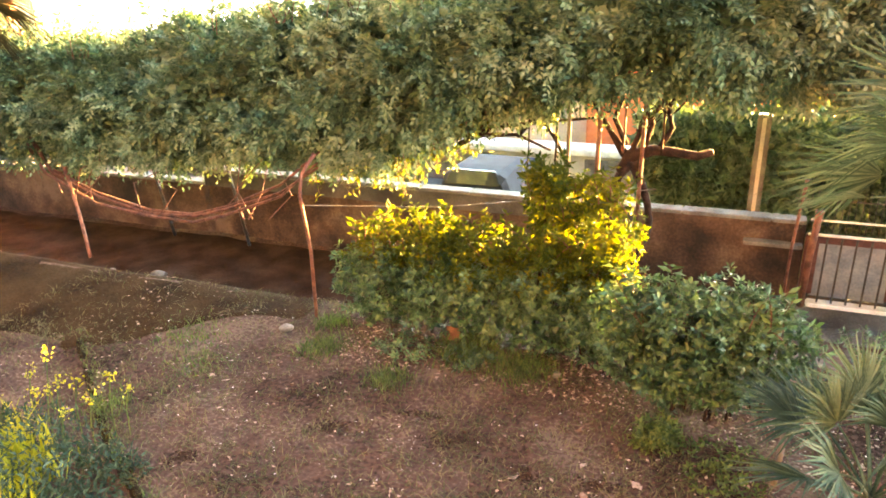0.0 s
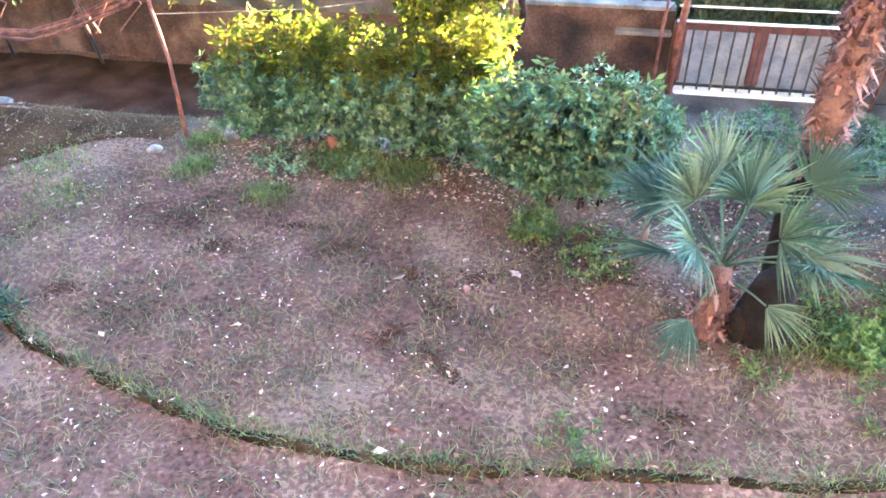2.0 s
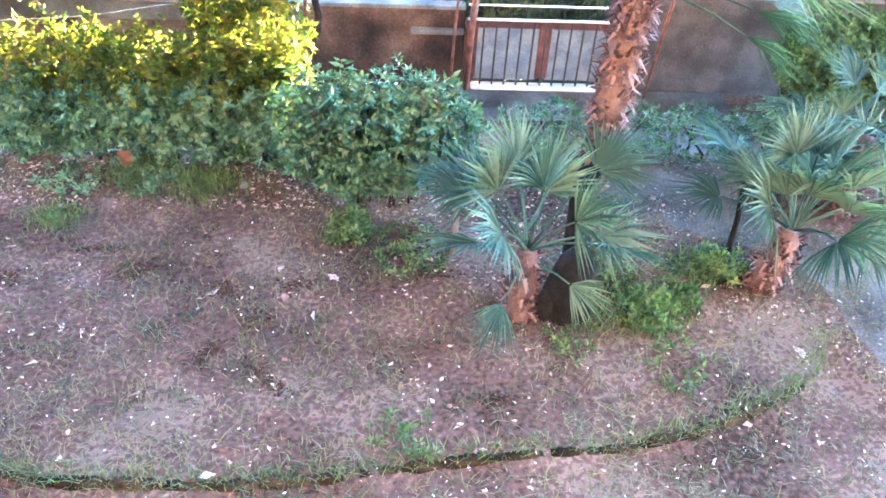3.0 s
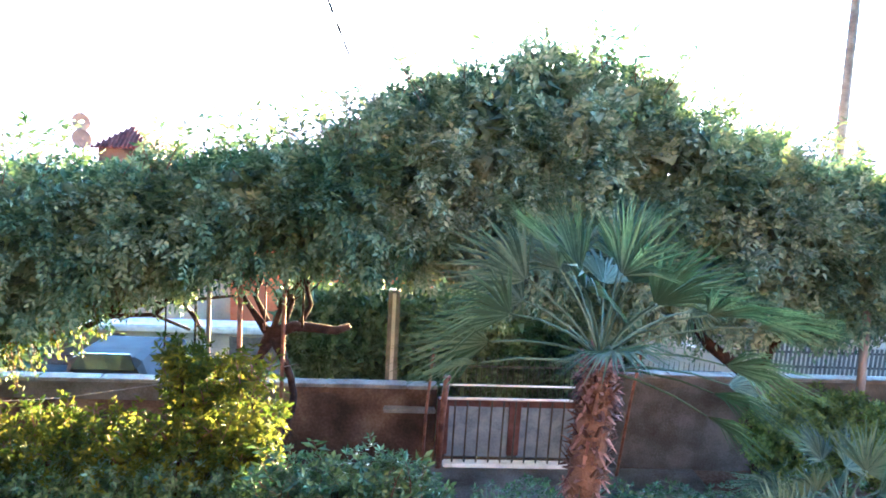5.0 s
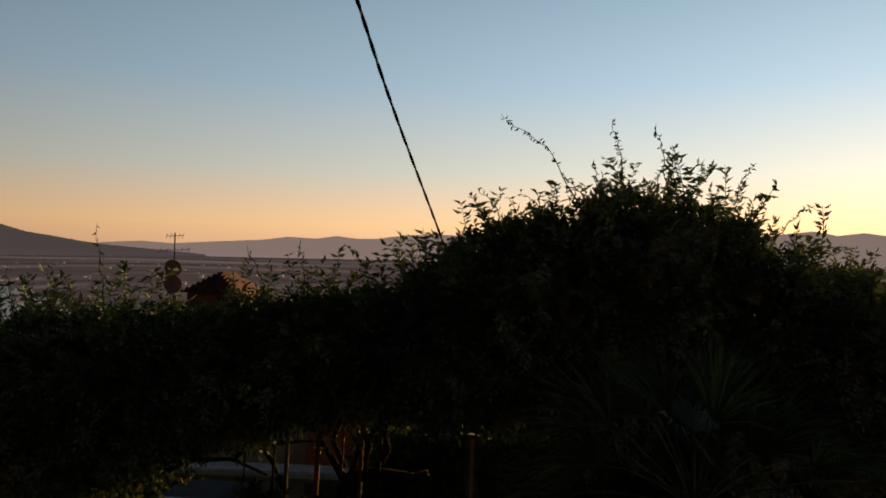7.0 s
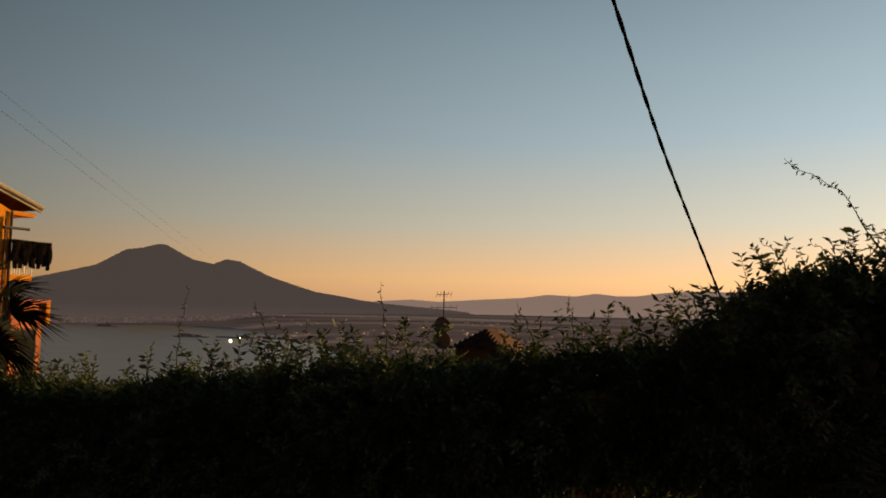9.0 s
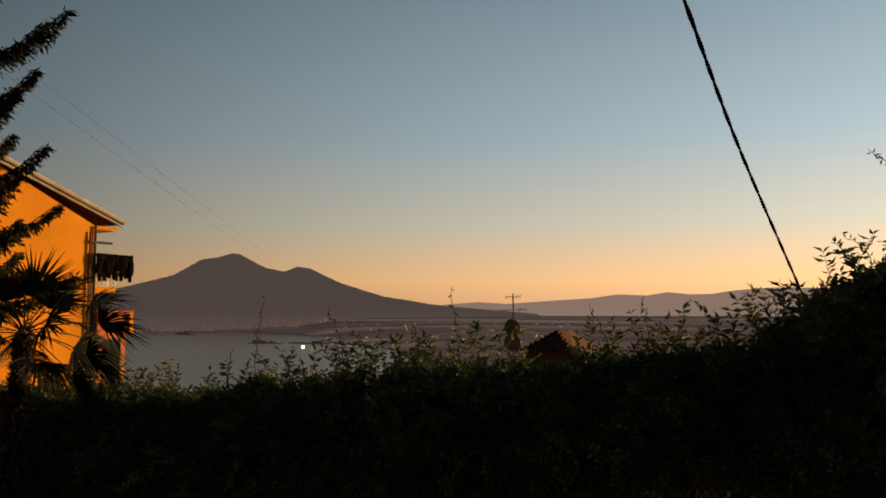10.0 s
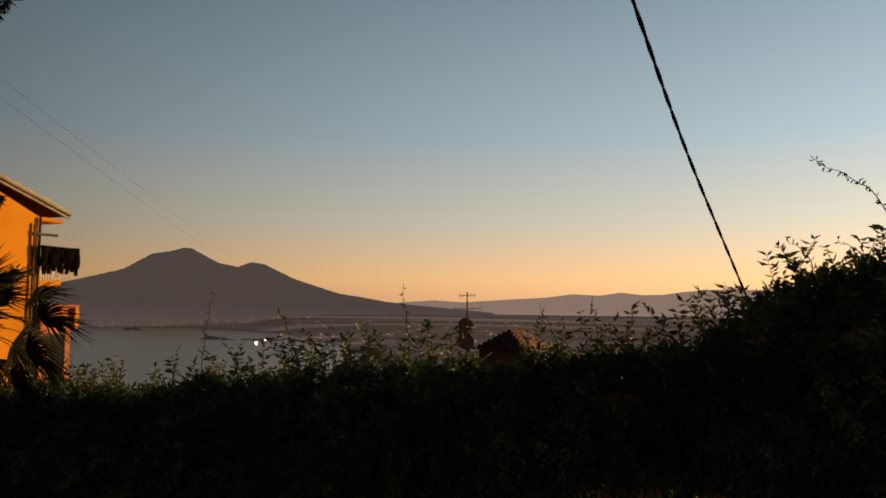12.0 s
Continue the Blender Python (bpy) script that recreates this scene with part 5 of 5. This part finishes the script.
for k in range(18):
    y = 27.05 + k * 0.122
    h = random.uniform(0.8, 1.4)
    cl = Mesh()
    for j in range(5):
        for i in range(3):
            cl.v.append((-31.7 + 0.05 * math.sin(j * 1.3 + k) + (0.02 if i == 1 else 0), y + (i - 1) * 0.13 * (1 - 0.05 * j), 7.55 - h * j / 4))
    cl.f = [(j * 3 + i, j * 3 + i + 1, (j + 1) * 3 + i + 1, (j + 1) * 3 + i) for j in range(4) for i in range(2)]
    nn = len(cl.v)
    cl.v += [(x - 0.03, y2, z) for x, y2, z in cl.v]
    cl.f += [tuple(reversed([i + nn for i in f])) for f in cl.f]
    garment = part("laundry_garment", cl, CLOTH, None, "dark garment hanging from the balcony line")
    tagged(garment, category="laundry", group="hanging laundry")
line = part("clothes_line", Mesh().tube([(-31.7, 27.0, 7.57), (-31.7, 28.4, 7.55), (-31.7, 29.2, 7.57)], 0.02, 5), IRON, None, "taut dark clothes line at the balcony")
tagged(line, category="clothes line")

# ---- house with dishes ----
# wall and roof carry their shade in the colour
dh = thing("tiled_house", (-10.6, 34.5, -2), "small pale house with hipped terracotta roof", "house")
part("wall", bevelled((-11.8, 33.2, -6), (-9.7, 37.0, 2.94), 0.03), PLASTER_DARKENED, dh)
hip = Mesh().add([(-12.0, 32.9, 2.95), (-9.5, 32.9, 2.95), (-9.5, 37.3, 2.95), (-12.0, 37.3, 2.95), (-10.7, 34.4, 3.85), (-10.5, 35.6, 3.85)], [(0, 1, 4), (1, 2, 5, 4), (2, 3, 5), (3, 0, 4, 5), (3, 2, 1, 0)])
hr = part("roof", hip, SHADED_ROOF, dh, "terracotta hipped roof with shade put into its colour")
for i in range(15):
    x = -11.95 + i * 0.17
    k = 1 - abs(x + 10.7) / 1.35
    part("ridge_tile", Mesh().tube([(x, 32.9, 2.99), (x, 32.9 + 1.5 * k, 2.99 + 0.88 * k)], 0.05, 5), SHADED_ROOF, hr)
mast = thing("antenna_mast", (-12.3, 33.0, 2), "roof mast with aerial and two satellite dishes", "antenna")
part("mast", Mesh().tube([(-12.3, 33.0, -4.0), (-12.3, 33.0, 5.5)], 0.03, 7), IRON, mast)
for z, s in ((5.35, 0.35), (4.75, 0.62)):
    part("boom", Mesh().tube([(-12.3 - s, 33, z), (-12.3 + s, 33, z + 0.03)], 0.014, 5), IRON, mast)
    for k in range(5):
        x = -12.3 - s + k * s / 2
        part("element", Mesh().tube([(x, 32.9, z - 0.1), (x, 33.1, z + 0.12)], 0.012, 4), IRON, mast)
for z, r in ((3.98, 0.37), (3.3, 0.4)):
    d = Mesh()
    for j in range(6):
        for i in range(24):
            w = 2 * math.pi * i / 24
            q = r * (j + 0.15) / 5.15
            d.v.append((-12.3 + q * math.cos(w), 32.85 + 0.5 * (r * r - q * q) - 0.25 * q * math.sin(w), z + q * math.sin(w)))
    d.f = [(j * 24 + i, j * 24 + (i + 1) % 24, (j + 1) * 24 + (i + 1) % 24, (j + 1) * 24 + i) for j in range(5) for i in range(24)] + [tuple(range(24))]
    dd = part("dish", d, DISH, mast, "grey satellite dish", True)
    part("arm", Mesh().tube([(-12.3, 32.9, z - r * 0.9), (-12.3, 32.45, z - 0.1)], 0.015, 5), IRON, dd)

# ---- dark conifer and palm beside the house ----
spruce = thing("spruce", (-14.4, 8.6, -0.2), "dark spruce with drooping needle branches", "tree")
part("trunk", Mesh().tube([(-14.4, 8.6, -0.4), (-14.37, 8.6, 6), (-14.35, 8.6, 13.5)], [0.2, 0.14, 0.03], 9), BARK, spruce, "", True)
for i in range(46):
    z = 4.6 + 8.2 * i / 46
    w = i * 2.39996
    ln = (2.15 - 0.1 * (z - 4.6)) * random.uniform(0.8, 1.1)
    if i % 4 == 0:
        w = random.uniform(-0.3, 0.5)
    if i == 28:
        w, ln = 0.1, 2.9
    d = Vector((math.cos(w), math.sin(w), 0))
    pts = [Vector((-14.37, 8.6, z)) + d * ln * u + Vector((0, 0, -0.55 * math.sin(u * 2.6) + 0.5 * u * u)) for u in (0, 0.2, 0.4, 0.6, 0.8, 1.0)]
    limb = part("branch", Mesh().tube(pts, [0.04, 0.033, 0.026, 0.02, 0.014, 0.006], 5), BARK, spruce)
    pl, ow = [], []
    for _ in range(1000):
        u = random.uniform(0.15, 1.0) * 5
        k = min(4, int(u))
        q = pts[k].lerp(pts[k + 1], u - k)
        s = random.uniform(-1, 1)
        wide = 0.34 * (1.15 - u / 5)
        q = q + Vector((-d.y, d.x, 0)) * s * wide + Vector((0, 0, -abs(random.gauss(0, 0.16)) * (1.2 - u / 6) + 0.03)) + d * random.uniform(0, 0.12)
        pl.append(tuple(q)); ow.append((d.x * 0.8, d.y * 0.8, -0.35))
    part("needles", leaf_mesh("needles", NEEDLE, pl, 0.14, 0.24, np.array(ow), 0.5, 0.2), NEEDLE, limb)

# blades and trunk coloured near black to stand as a silhouette
fan_palm("dark_fan_palm", "fan palm with long fronds coloured as a silhouette against evening light", [(-12.1, 8.7, -0.1), (-12.1, 8.7, 2.5), (-12.0, 8.75, 4.3)], [0.17, 0.15, 0.14], 30, 1.05, 0.95, trunk_mat=CHAR, blade=SILHOUETTE_PALM)

# ---- garden small things ----
lay = PLOT
def tuft(x, y, r, h, n, name="grass_tuft", label="tuft of fresh green grass on the soil", mat=TUFT):
    q = rng.normal(0, r / 2, (n, 2))
    roots = [(x + a, y + b, ground_z(x + a, y + b)) for a, b in q]
    ob = part(name, blades_mesh(name, mat, roots, h * 0.45, 0.006, 1.0), mat, None, label)
    return tagged(ob, category="grass", group="grass tufts", kind="stuff")


for x, y, r, h, n in ((-4.4, 7.25, 0.3, 0.16, 700), (-3.35, 6.85, 0.28, 0.16, 600), (-0.4, 6.65, 0.25, 0.2, 500), (-2.7, 7.7, 0.4, 0.3, 900), (-2.0, 7.5, 0.4, 0.28, 800), (-4.6, 7.9, 0.25, 0.2, 300), (2.2, 5.45, 0.35, 0.18, 600), (2.55, 5.5, 0.25, 0.16, 400), (3.1, 6.1, 0.3, 0.22, 500), (-6.2, 7.0, 0.5, 0.12, 500), (-5.6, 6.4, 0.4, 0.1, 400), (1.75, 5.3, 0.25, 0.14, 300), (2.0, 6.2, 0.4, 0.12, 400), (-6.0, 5.4, 0.35, 0.15, 400)):
    tuft(x, y, r, h, n)

roots = []
while len(roots) < 54000:
    x, y = random.uniform(-9, 4.6), random.uniform(2.6, 8.6)
    dens = 0.45 + 0.5 * noise.noise(Vector((x * 0.8, y * 0.8, 11))) + 0.7 * noise.noise(Vector((x * 4, y * 4, 5)))
    if x < -5.2 and y > 6.7 and random.random() > 0.3:
        continue
    if random.random() < dens:
        roots.append((x, y, ground_z(x, y) - 0.005))
tagged(part("lawn", blades_mesh("lawn", GRASS, roots, 0.05, 0.0045, 2.2), GRASS, None, "thin dry grass over bare soil"), category="grass", kind="stuff")

def strewn(n, region, size, name, label, mat=LITTER, pull=0.0):
    places = []
    while len(places) < n:
        x, y = random.uniform(region[0], region[1]), random.uniform(region[2], region[3])
        if random.random() < 0.5 + noise.noise(Vector((x * 1.3, y * 1.3, 20))) + pull:
            places.append((x, y, ground_z(x, y) + 0.012))
    me = leaf_mesh(name, mat, places, size, 0.55, np.tile([0, 0, 0.0], (n, 1)), 1.0, 0.0)
    co = np.zeros(len(me.vertices) * 3)
    me.vertices.foreach_get("co", co)
    co = co.reshape(-1, 4, 3)
    base = co[:, :1, 2:3]
    co[:, :, 2:3] = base + (co[:, :, 2:3] - base) * 0.22 + 0.008
    me.vertices.foreach_set("co", co.ravel())
    return tagged(part(name, me, mat, None, label), category="leaves", kind="stuff")


strewn(1800, (-8, 4.6, 2.6, 8.6), 0.055, "leaf_litter", "scattered dry pale leaves on the soil")
strewn(1500, (-4.2, 0.6, 7.0, 8.0), 0.06, "bush_litter", "reddish dry leaves lying under the bushes", pull=0.3)
strewn(1100, (-7, 5.5, 2.6, 8.2), 0.028, "pale_chips", "small pale chips and petals on the soil", CHIP)
strewn(90, (-6, 4, 2.8, 7.5), 0.12, "large_leaf_litter", "large pale fallen leaves on the soil")
strewn(900, (2.0, 6.6, 4.6, 9.6), 0.045, "path_litter", "pale dry leaves strewn over the path", pull=0.2)
strewn(900, (0.0, 3.6, 5.4, 7.6), 0.05, "palm_litter", "dry debris round the palms", pull=0.3)

def clods(x, y, rx, ry, turn, n):
    """A dug patch: dark crumbs of damp soil strewn over an uneven outline."""
    m = Mesh()
    for _ in range(n):
        a, r = random.uniform(0, 6.283), abs(random.gauss(0, 0.62))
        r *= 1 + 0.5 * noise.noise(Vector((math.cos(a) * 1.3, math.sin(a) * 1.3, x * 3 + y)))
        u, v = rx * r * math.cos(a), ry * r * math.sin(a)
        px, py = x + u * math.cos(turn) - v * math.sin(turn), y + u * math.sin(turn) + v * math.cos(turn)
        k = random.uniform(0.008, 0.03) * (1.25 - 0.7 * r)
        c = Vector((px, py, ground_z(px, py) + k * 0.2))
        rim = [c + Vector((math.cos(w) * k * random.uniform(0.7, 1.5), math.sin(w) * k * random.uniform(0.7, 1.5), -k * 0.5)) for w in (0.3, 1.5, 2.8, 4.0, 5.3)]
        m.add(rim + [c + Vector((random.uniform(-0.3, 0.3) * k, random.uniform(-0.3, 0.3) * k, k * 0.45))], [(i, (i + 1) % 5, 5) for i in range(5)])
    return tagged(part("dug_soil", m, DUG, None, "dark crumbly dug soil patch in the lawn"), category="soil", group="dug patches", kind="stuff")


for x, y, rx, ry, turn, n in ((-1.47, 5.72, 0.3, 0.16, -0.6, 420), (-0.95, 4.62, 0.34, 0.12, -0.7, 380), (-1.44, 4.9, 0.26, 0.12, 0.9, 300), (-1.1, 5.3, 0.2, 0.3, 0.4, 260), (-3.5, 5.84, 0.42, 0.2, 0.2, 420), (0.9, 4.36, 0.17, 0.11, 0.1, 200), (-2.25, 6.0, 0.4, 0.16, 0.3, 360), (-0.8, 5.8, 0.3, 0.2, 0.2, 260), (-2.75, 6.35, 0.3, 0.1, 0.1, 200), (-4.6, 4.9, 0.3, 0.2, 0.5, 260), (0.4, 6.0, 0.5, 0.12, -0.2, 240)):
    clods(x, y, rx, ry, turn, n)


def weed(x, y, r, h, n, label="bright green broad-leaved weeds on bare soil", mat=None):
    """A patch of low broad-leaved weeds."""
    places, ways = [], []
    for _ in range(n):
        a, q = random.uniform(0, 6.283), r * random.uniform(0, 1) ** 0.6
        px, py = x + q * math.cos(a), y + q * math.sin(a)
        places.append((px, py, ground_z(px, py) + random.uniform(0.01, h)))
        ways.append((0.3 * math.cos(a), 0.3 * math.sin(a), 1.0))
    me = rosette_mesh("weed", mat or TUFT, places, ways, 0.07, 5, 0.5)
    return tagged(part("weed_patch", me, mat or TUFT, None, label), category="weeds", group="weed patches", kind="stuff")


for x, y, r, h, n in ((2.33, 5.36, 0.26, 0.16, 130), (2.72, 5.6, 0.2, 0.1, 70), (2.2, 5.75, 0.35, 0.05, 45), (2.75, 5.95, 0.3, 0.05, 35), (3.18, 6.02, 0.24, 0.2, 120), (-0.42, 6.6, 0.22, 0.2, 110), (1.5, 4.9, 0.3, 0.02, 18), (0.2, 4.05, 0.3, 0.02, 22), (2.5, 4.8, 0.4, 0.02, 26), (0.2, 6.35, 0.45, 0.06, 90)):
    weed(x, y, r, h, n)
weed(-2.6, 7.45, 0.3, 0.1, 60, "low dark weeds under the laurel bush", LAUREL)
weed(-3.4, 7.55, 0.4, 0.08, 70, "low dark weeds under the laurel bush", LAUREL)

# near-black tubes stand for the shadowed groove along the lawn edge
edge = thing("lawn_edging", (-2, 3.7, 0), "mossy curved lawn edge half sunk in soil, coloured as a shadowed groove", "edging")
dense = []
for (x0, y0), (x1, y1) in zip(EDGE, EDGE[1:]):
    for k in range(8):
        dense.append((x0 + (x1 - x0) * k / 8, y0 + (y1 - y0) * k / 8))
for i in range(0, len(dense) - 12, 3):
    seg = dense[i:i + 4]
    pts = [(x, y, ground_z(x, y + 0.05) - 0.05 + random.uniform(-0.02, 0.014)) for x, y in seg]
    part("edge_piece", Mesh().tube(pts, [0.05, 0.058, 0.056, 0.05], 8), MOSS_SHADE, edge, "", True)
roots = []
for x, y in dense:
    for _ in range(22):
        a, b = x + random.gauss(0, 0.08), y + random.gauss(0.03, 0.06)
        roots.append((a, b, ground_z(a, b)))
tagged(part("moss_grass", blades_mesh("moss_grass", TUFT, roots, 0.06, 0.004, 1.4), TUFT, edge), kind="stuff")

post("wooden_stake", [(0.62, 6.3, -0.03), (0.65, 6.38, 0.5), (0.66, 6.42, 1.0)], 0.03, WOOD, "weathered wooden stake beside the low palm", "garden stakes")
post("wooden_stake", [(3.42, 6.42, -0.03), (3.4, 6.41, 0.4), (3.34, 6.4, 0.85)], 0.03, CHAR, "dark wooden stake on the path's edge", "garden stakes")
post("pergola_pole", [(6.75, 9.9, -0.4), (6.7, 9.95, 0.8), (6.6, 10.0, 2.5)], [0.07, 0.065, 0.05], WOOD, "thick leaning wooden pole in the shrubs", "rusted garden posts")
post("pergola_pole", [(3.85, 11.3, -0.66), (3.95, 11.3, 0.6), (4.1, 11.3, 2.0)], 0.025, RUST, "thin rusted pole beside the dark wall", "rusted garden posts")
stump = thing("charred_stump", (1.72, 5.6, -0.03), "charred black palm stump at the palm's foot", "stump")
part("trunk", Mesh().tube([(1.62, 5.45, -0.05), (1.6, 5.5, 0.22), (1.66, 5.55, 0.5), (1.7, 5.62, 0.62)], [0.22, 0.22, 0.17, 0.06], 11), CHAR, stump, "", True)
part("side_knob", Mesh().tube([(1.42, 5.4, -0.04), (1.4, 5.42, 0.16), (1.42, 5.45, 0.26)], [0.1, 0.1, 0.04], 9), CHAR, stump, "", True)

shrub("bright_shrub", "bright green leafy shrub before the dark wall", [(5.6, 9.6, 0.75, 0.6, 0.5, 0.65), (6.3, 9.6, 0.8, 0.6, 0.5, 0.65), (7.2, 9.4, 0.6, 0.7, 0.6, 0.6)], (6, 9.6), 0.08, 11000, TUFT)
shrub("low_shrub", "low dark ground-cover shrub by the gate landing", [(1.9, 8.5, 0.2, 0.6, 0.5, 0.4), (2.7, 8.3, 0.25, 0.6, 0.5, 0.45), (3.5, 8.3, 0.25, 0.6, 0.5, 0.45), (4.4, 8.1, 0.3, 0.7, 0.6, 0.5), (5.2, 8.3, 0.35, 0.6, 0.6, 0.6)], (3.5, 8.2), 0.06, 7000, LAUREL)
fan_palm("back_fan_palm", "shadowed fan palm behind the leaning palm", [(4.9, 7.2, -0.05), (4.9, 7.25, 0.5), (4.9, 7.3, 0.9)], [0.13, 0.13, 0.1], 20, 0.7, 0.65)

flower = thing("flowering_shrub", (-5.6, 4.1, -0.05), "yellow-flowering shrub with grey-green foliage", "shrub")
pl, _ = crown_points(5200, -7.2, -4.75, [(-7.2, 0.75), (-5.6, 0.55), (-4.75, 0.25)], [(-6.9, -0.1), (-4.95, -0.1)], 4.1, 0.55, 0.5)
part("foliage", leaf_mesh("foliage", PALM, pl, 0.085, 0.3, None, 1.0, -0.6), PALM, flower)
# yellow-green spikes, sunlight added through the bright petal colour
roots = [(x, y, 0.02) for x, y in ((random.gauss(-6.1, 0.25), random.gauss(4.0, 0.25)) for _ in range(650))] + [(x, y, 0.0) for x, y in ((random.gauss(-5.3, 0.14), random.gauss(3.4, 0.16)) for _ in range(220))]
tagged(part("spike_growth", blades_mesh("spike_growth", FLOWER, roots, 0.5, 0.015, 0.45), FLOWER, flower, "tall yellow-green spikes brightened as if sunlit"), kind="stuff")
for k in range(12):
    x, y = random.uniform(-6.6, -5.3), random.uniform(4.4, 5.2)
    h = random.uniform(0.45, 0.8)
    st = part("flower_stalk", Mesh().tube([(x, y, 0), (x + 0.03, y, h * 0.6), (x + 0.08, y + 0.03, h)], 0.005, 4), TUFT, flower)
    q = rng.normal(0, 0.035, (26, 3)) + [x + 0.08, y + 0.03, h]
    tagged(part("flower_head", leaf_mesh("flower_head", FLOWER, q, 0.03, 0.8), FLOWER, st, "small yellow flower head"), kind="stuff")

rubble = [(-8.9, 9.5, 0.14), (-9.8, 9.4, 0.1), (-7.8, 9.3, 0.08), (-5.1, 7.55, 0.09), (-1.6, 7.5, 0.06), (4.2, 9.8, 0.2), (4.7, 9.6, 0.28), (5.1, 10.0, 0.22), (3.9, 10.2, 0.15)]
for x, y, s in rubble:
    bm = bmesh.new()
    bmesh.ops.create_icosphere(bm, subdivisions=2, radius=s)
    for v in bm.verts:
        v.co *= 1 + 0.3 * noise.noise(v.co * 9 + Vector((x, y, 0)))
        v.co.z *= 0.6
    bmesh.ops.translate(bm, verts=bm.verts, vec=(x, y, ground_z(x, y) + s * 0.3))
    me = bpy.data.meshes.new("stone"); bm.to_mesh(me); bm.free()
    me.materials.append(COPING if s < 0.15 else CONCRETE)
    tagged(part("stone", me, None, None, "pale rough stone lying on the soil"), category="stone", group="loose stones")
pot = thing("terracotta_shard", (-2.95, 7.95, 0), "broken terracotta pot shard under the bush", "pot")
sh = Mesh()
for j in range(5):
    for i in range(9):
        w = -1.2 + i * 0.25
        r = 0.1 + 0.03 * j / 4
        sh.v.append((-2.95 + r * math.sin(w), 7.95 - r * math.cos(w), ground_z(-2.95, 7.95) + 0.24 * j / 4 * (1 - 0.12 * abs(i - 4) / 4)))
nn = len(sh.v)
sh.f = [(j * 9 + i, j * 9 + i + 1, (j + 1) * 9 + i + 1, (j + 1) * 9 + i) for j in range(4) for i in range(8)]
sh.v += [(-2.95 + (x + 2.95) * 0.88, 7.95 + (y - 7.95) * 0.88, z) for x, y, z in sh.v]
sh.f += [tuple(reversed([i + nn for i in f])) for f in sh.f[:]]
part("wall", sh, TERRACOTTA, pot, "", True)
cord = thing("string_line", (-4, 8.9, 1.2), "thin pale string stretched above the bush", "string")
part("strand", Mesh().tube([(-5.25, 8.5, 1.35), (-3.6, 9.3, 1.22), (-1.0, 10.6, 1.3)], 0.006, 5), COPING, cord)
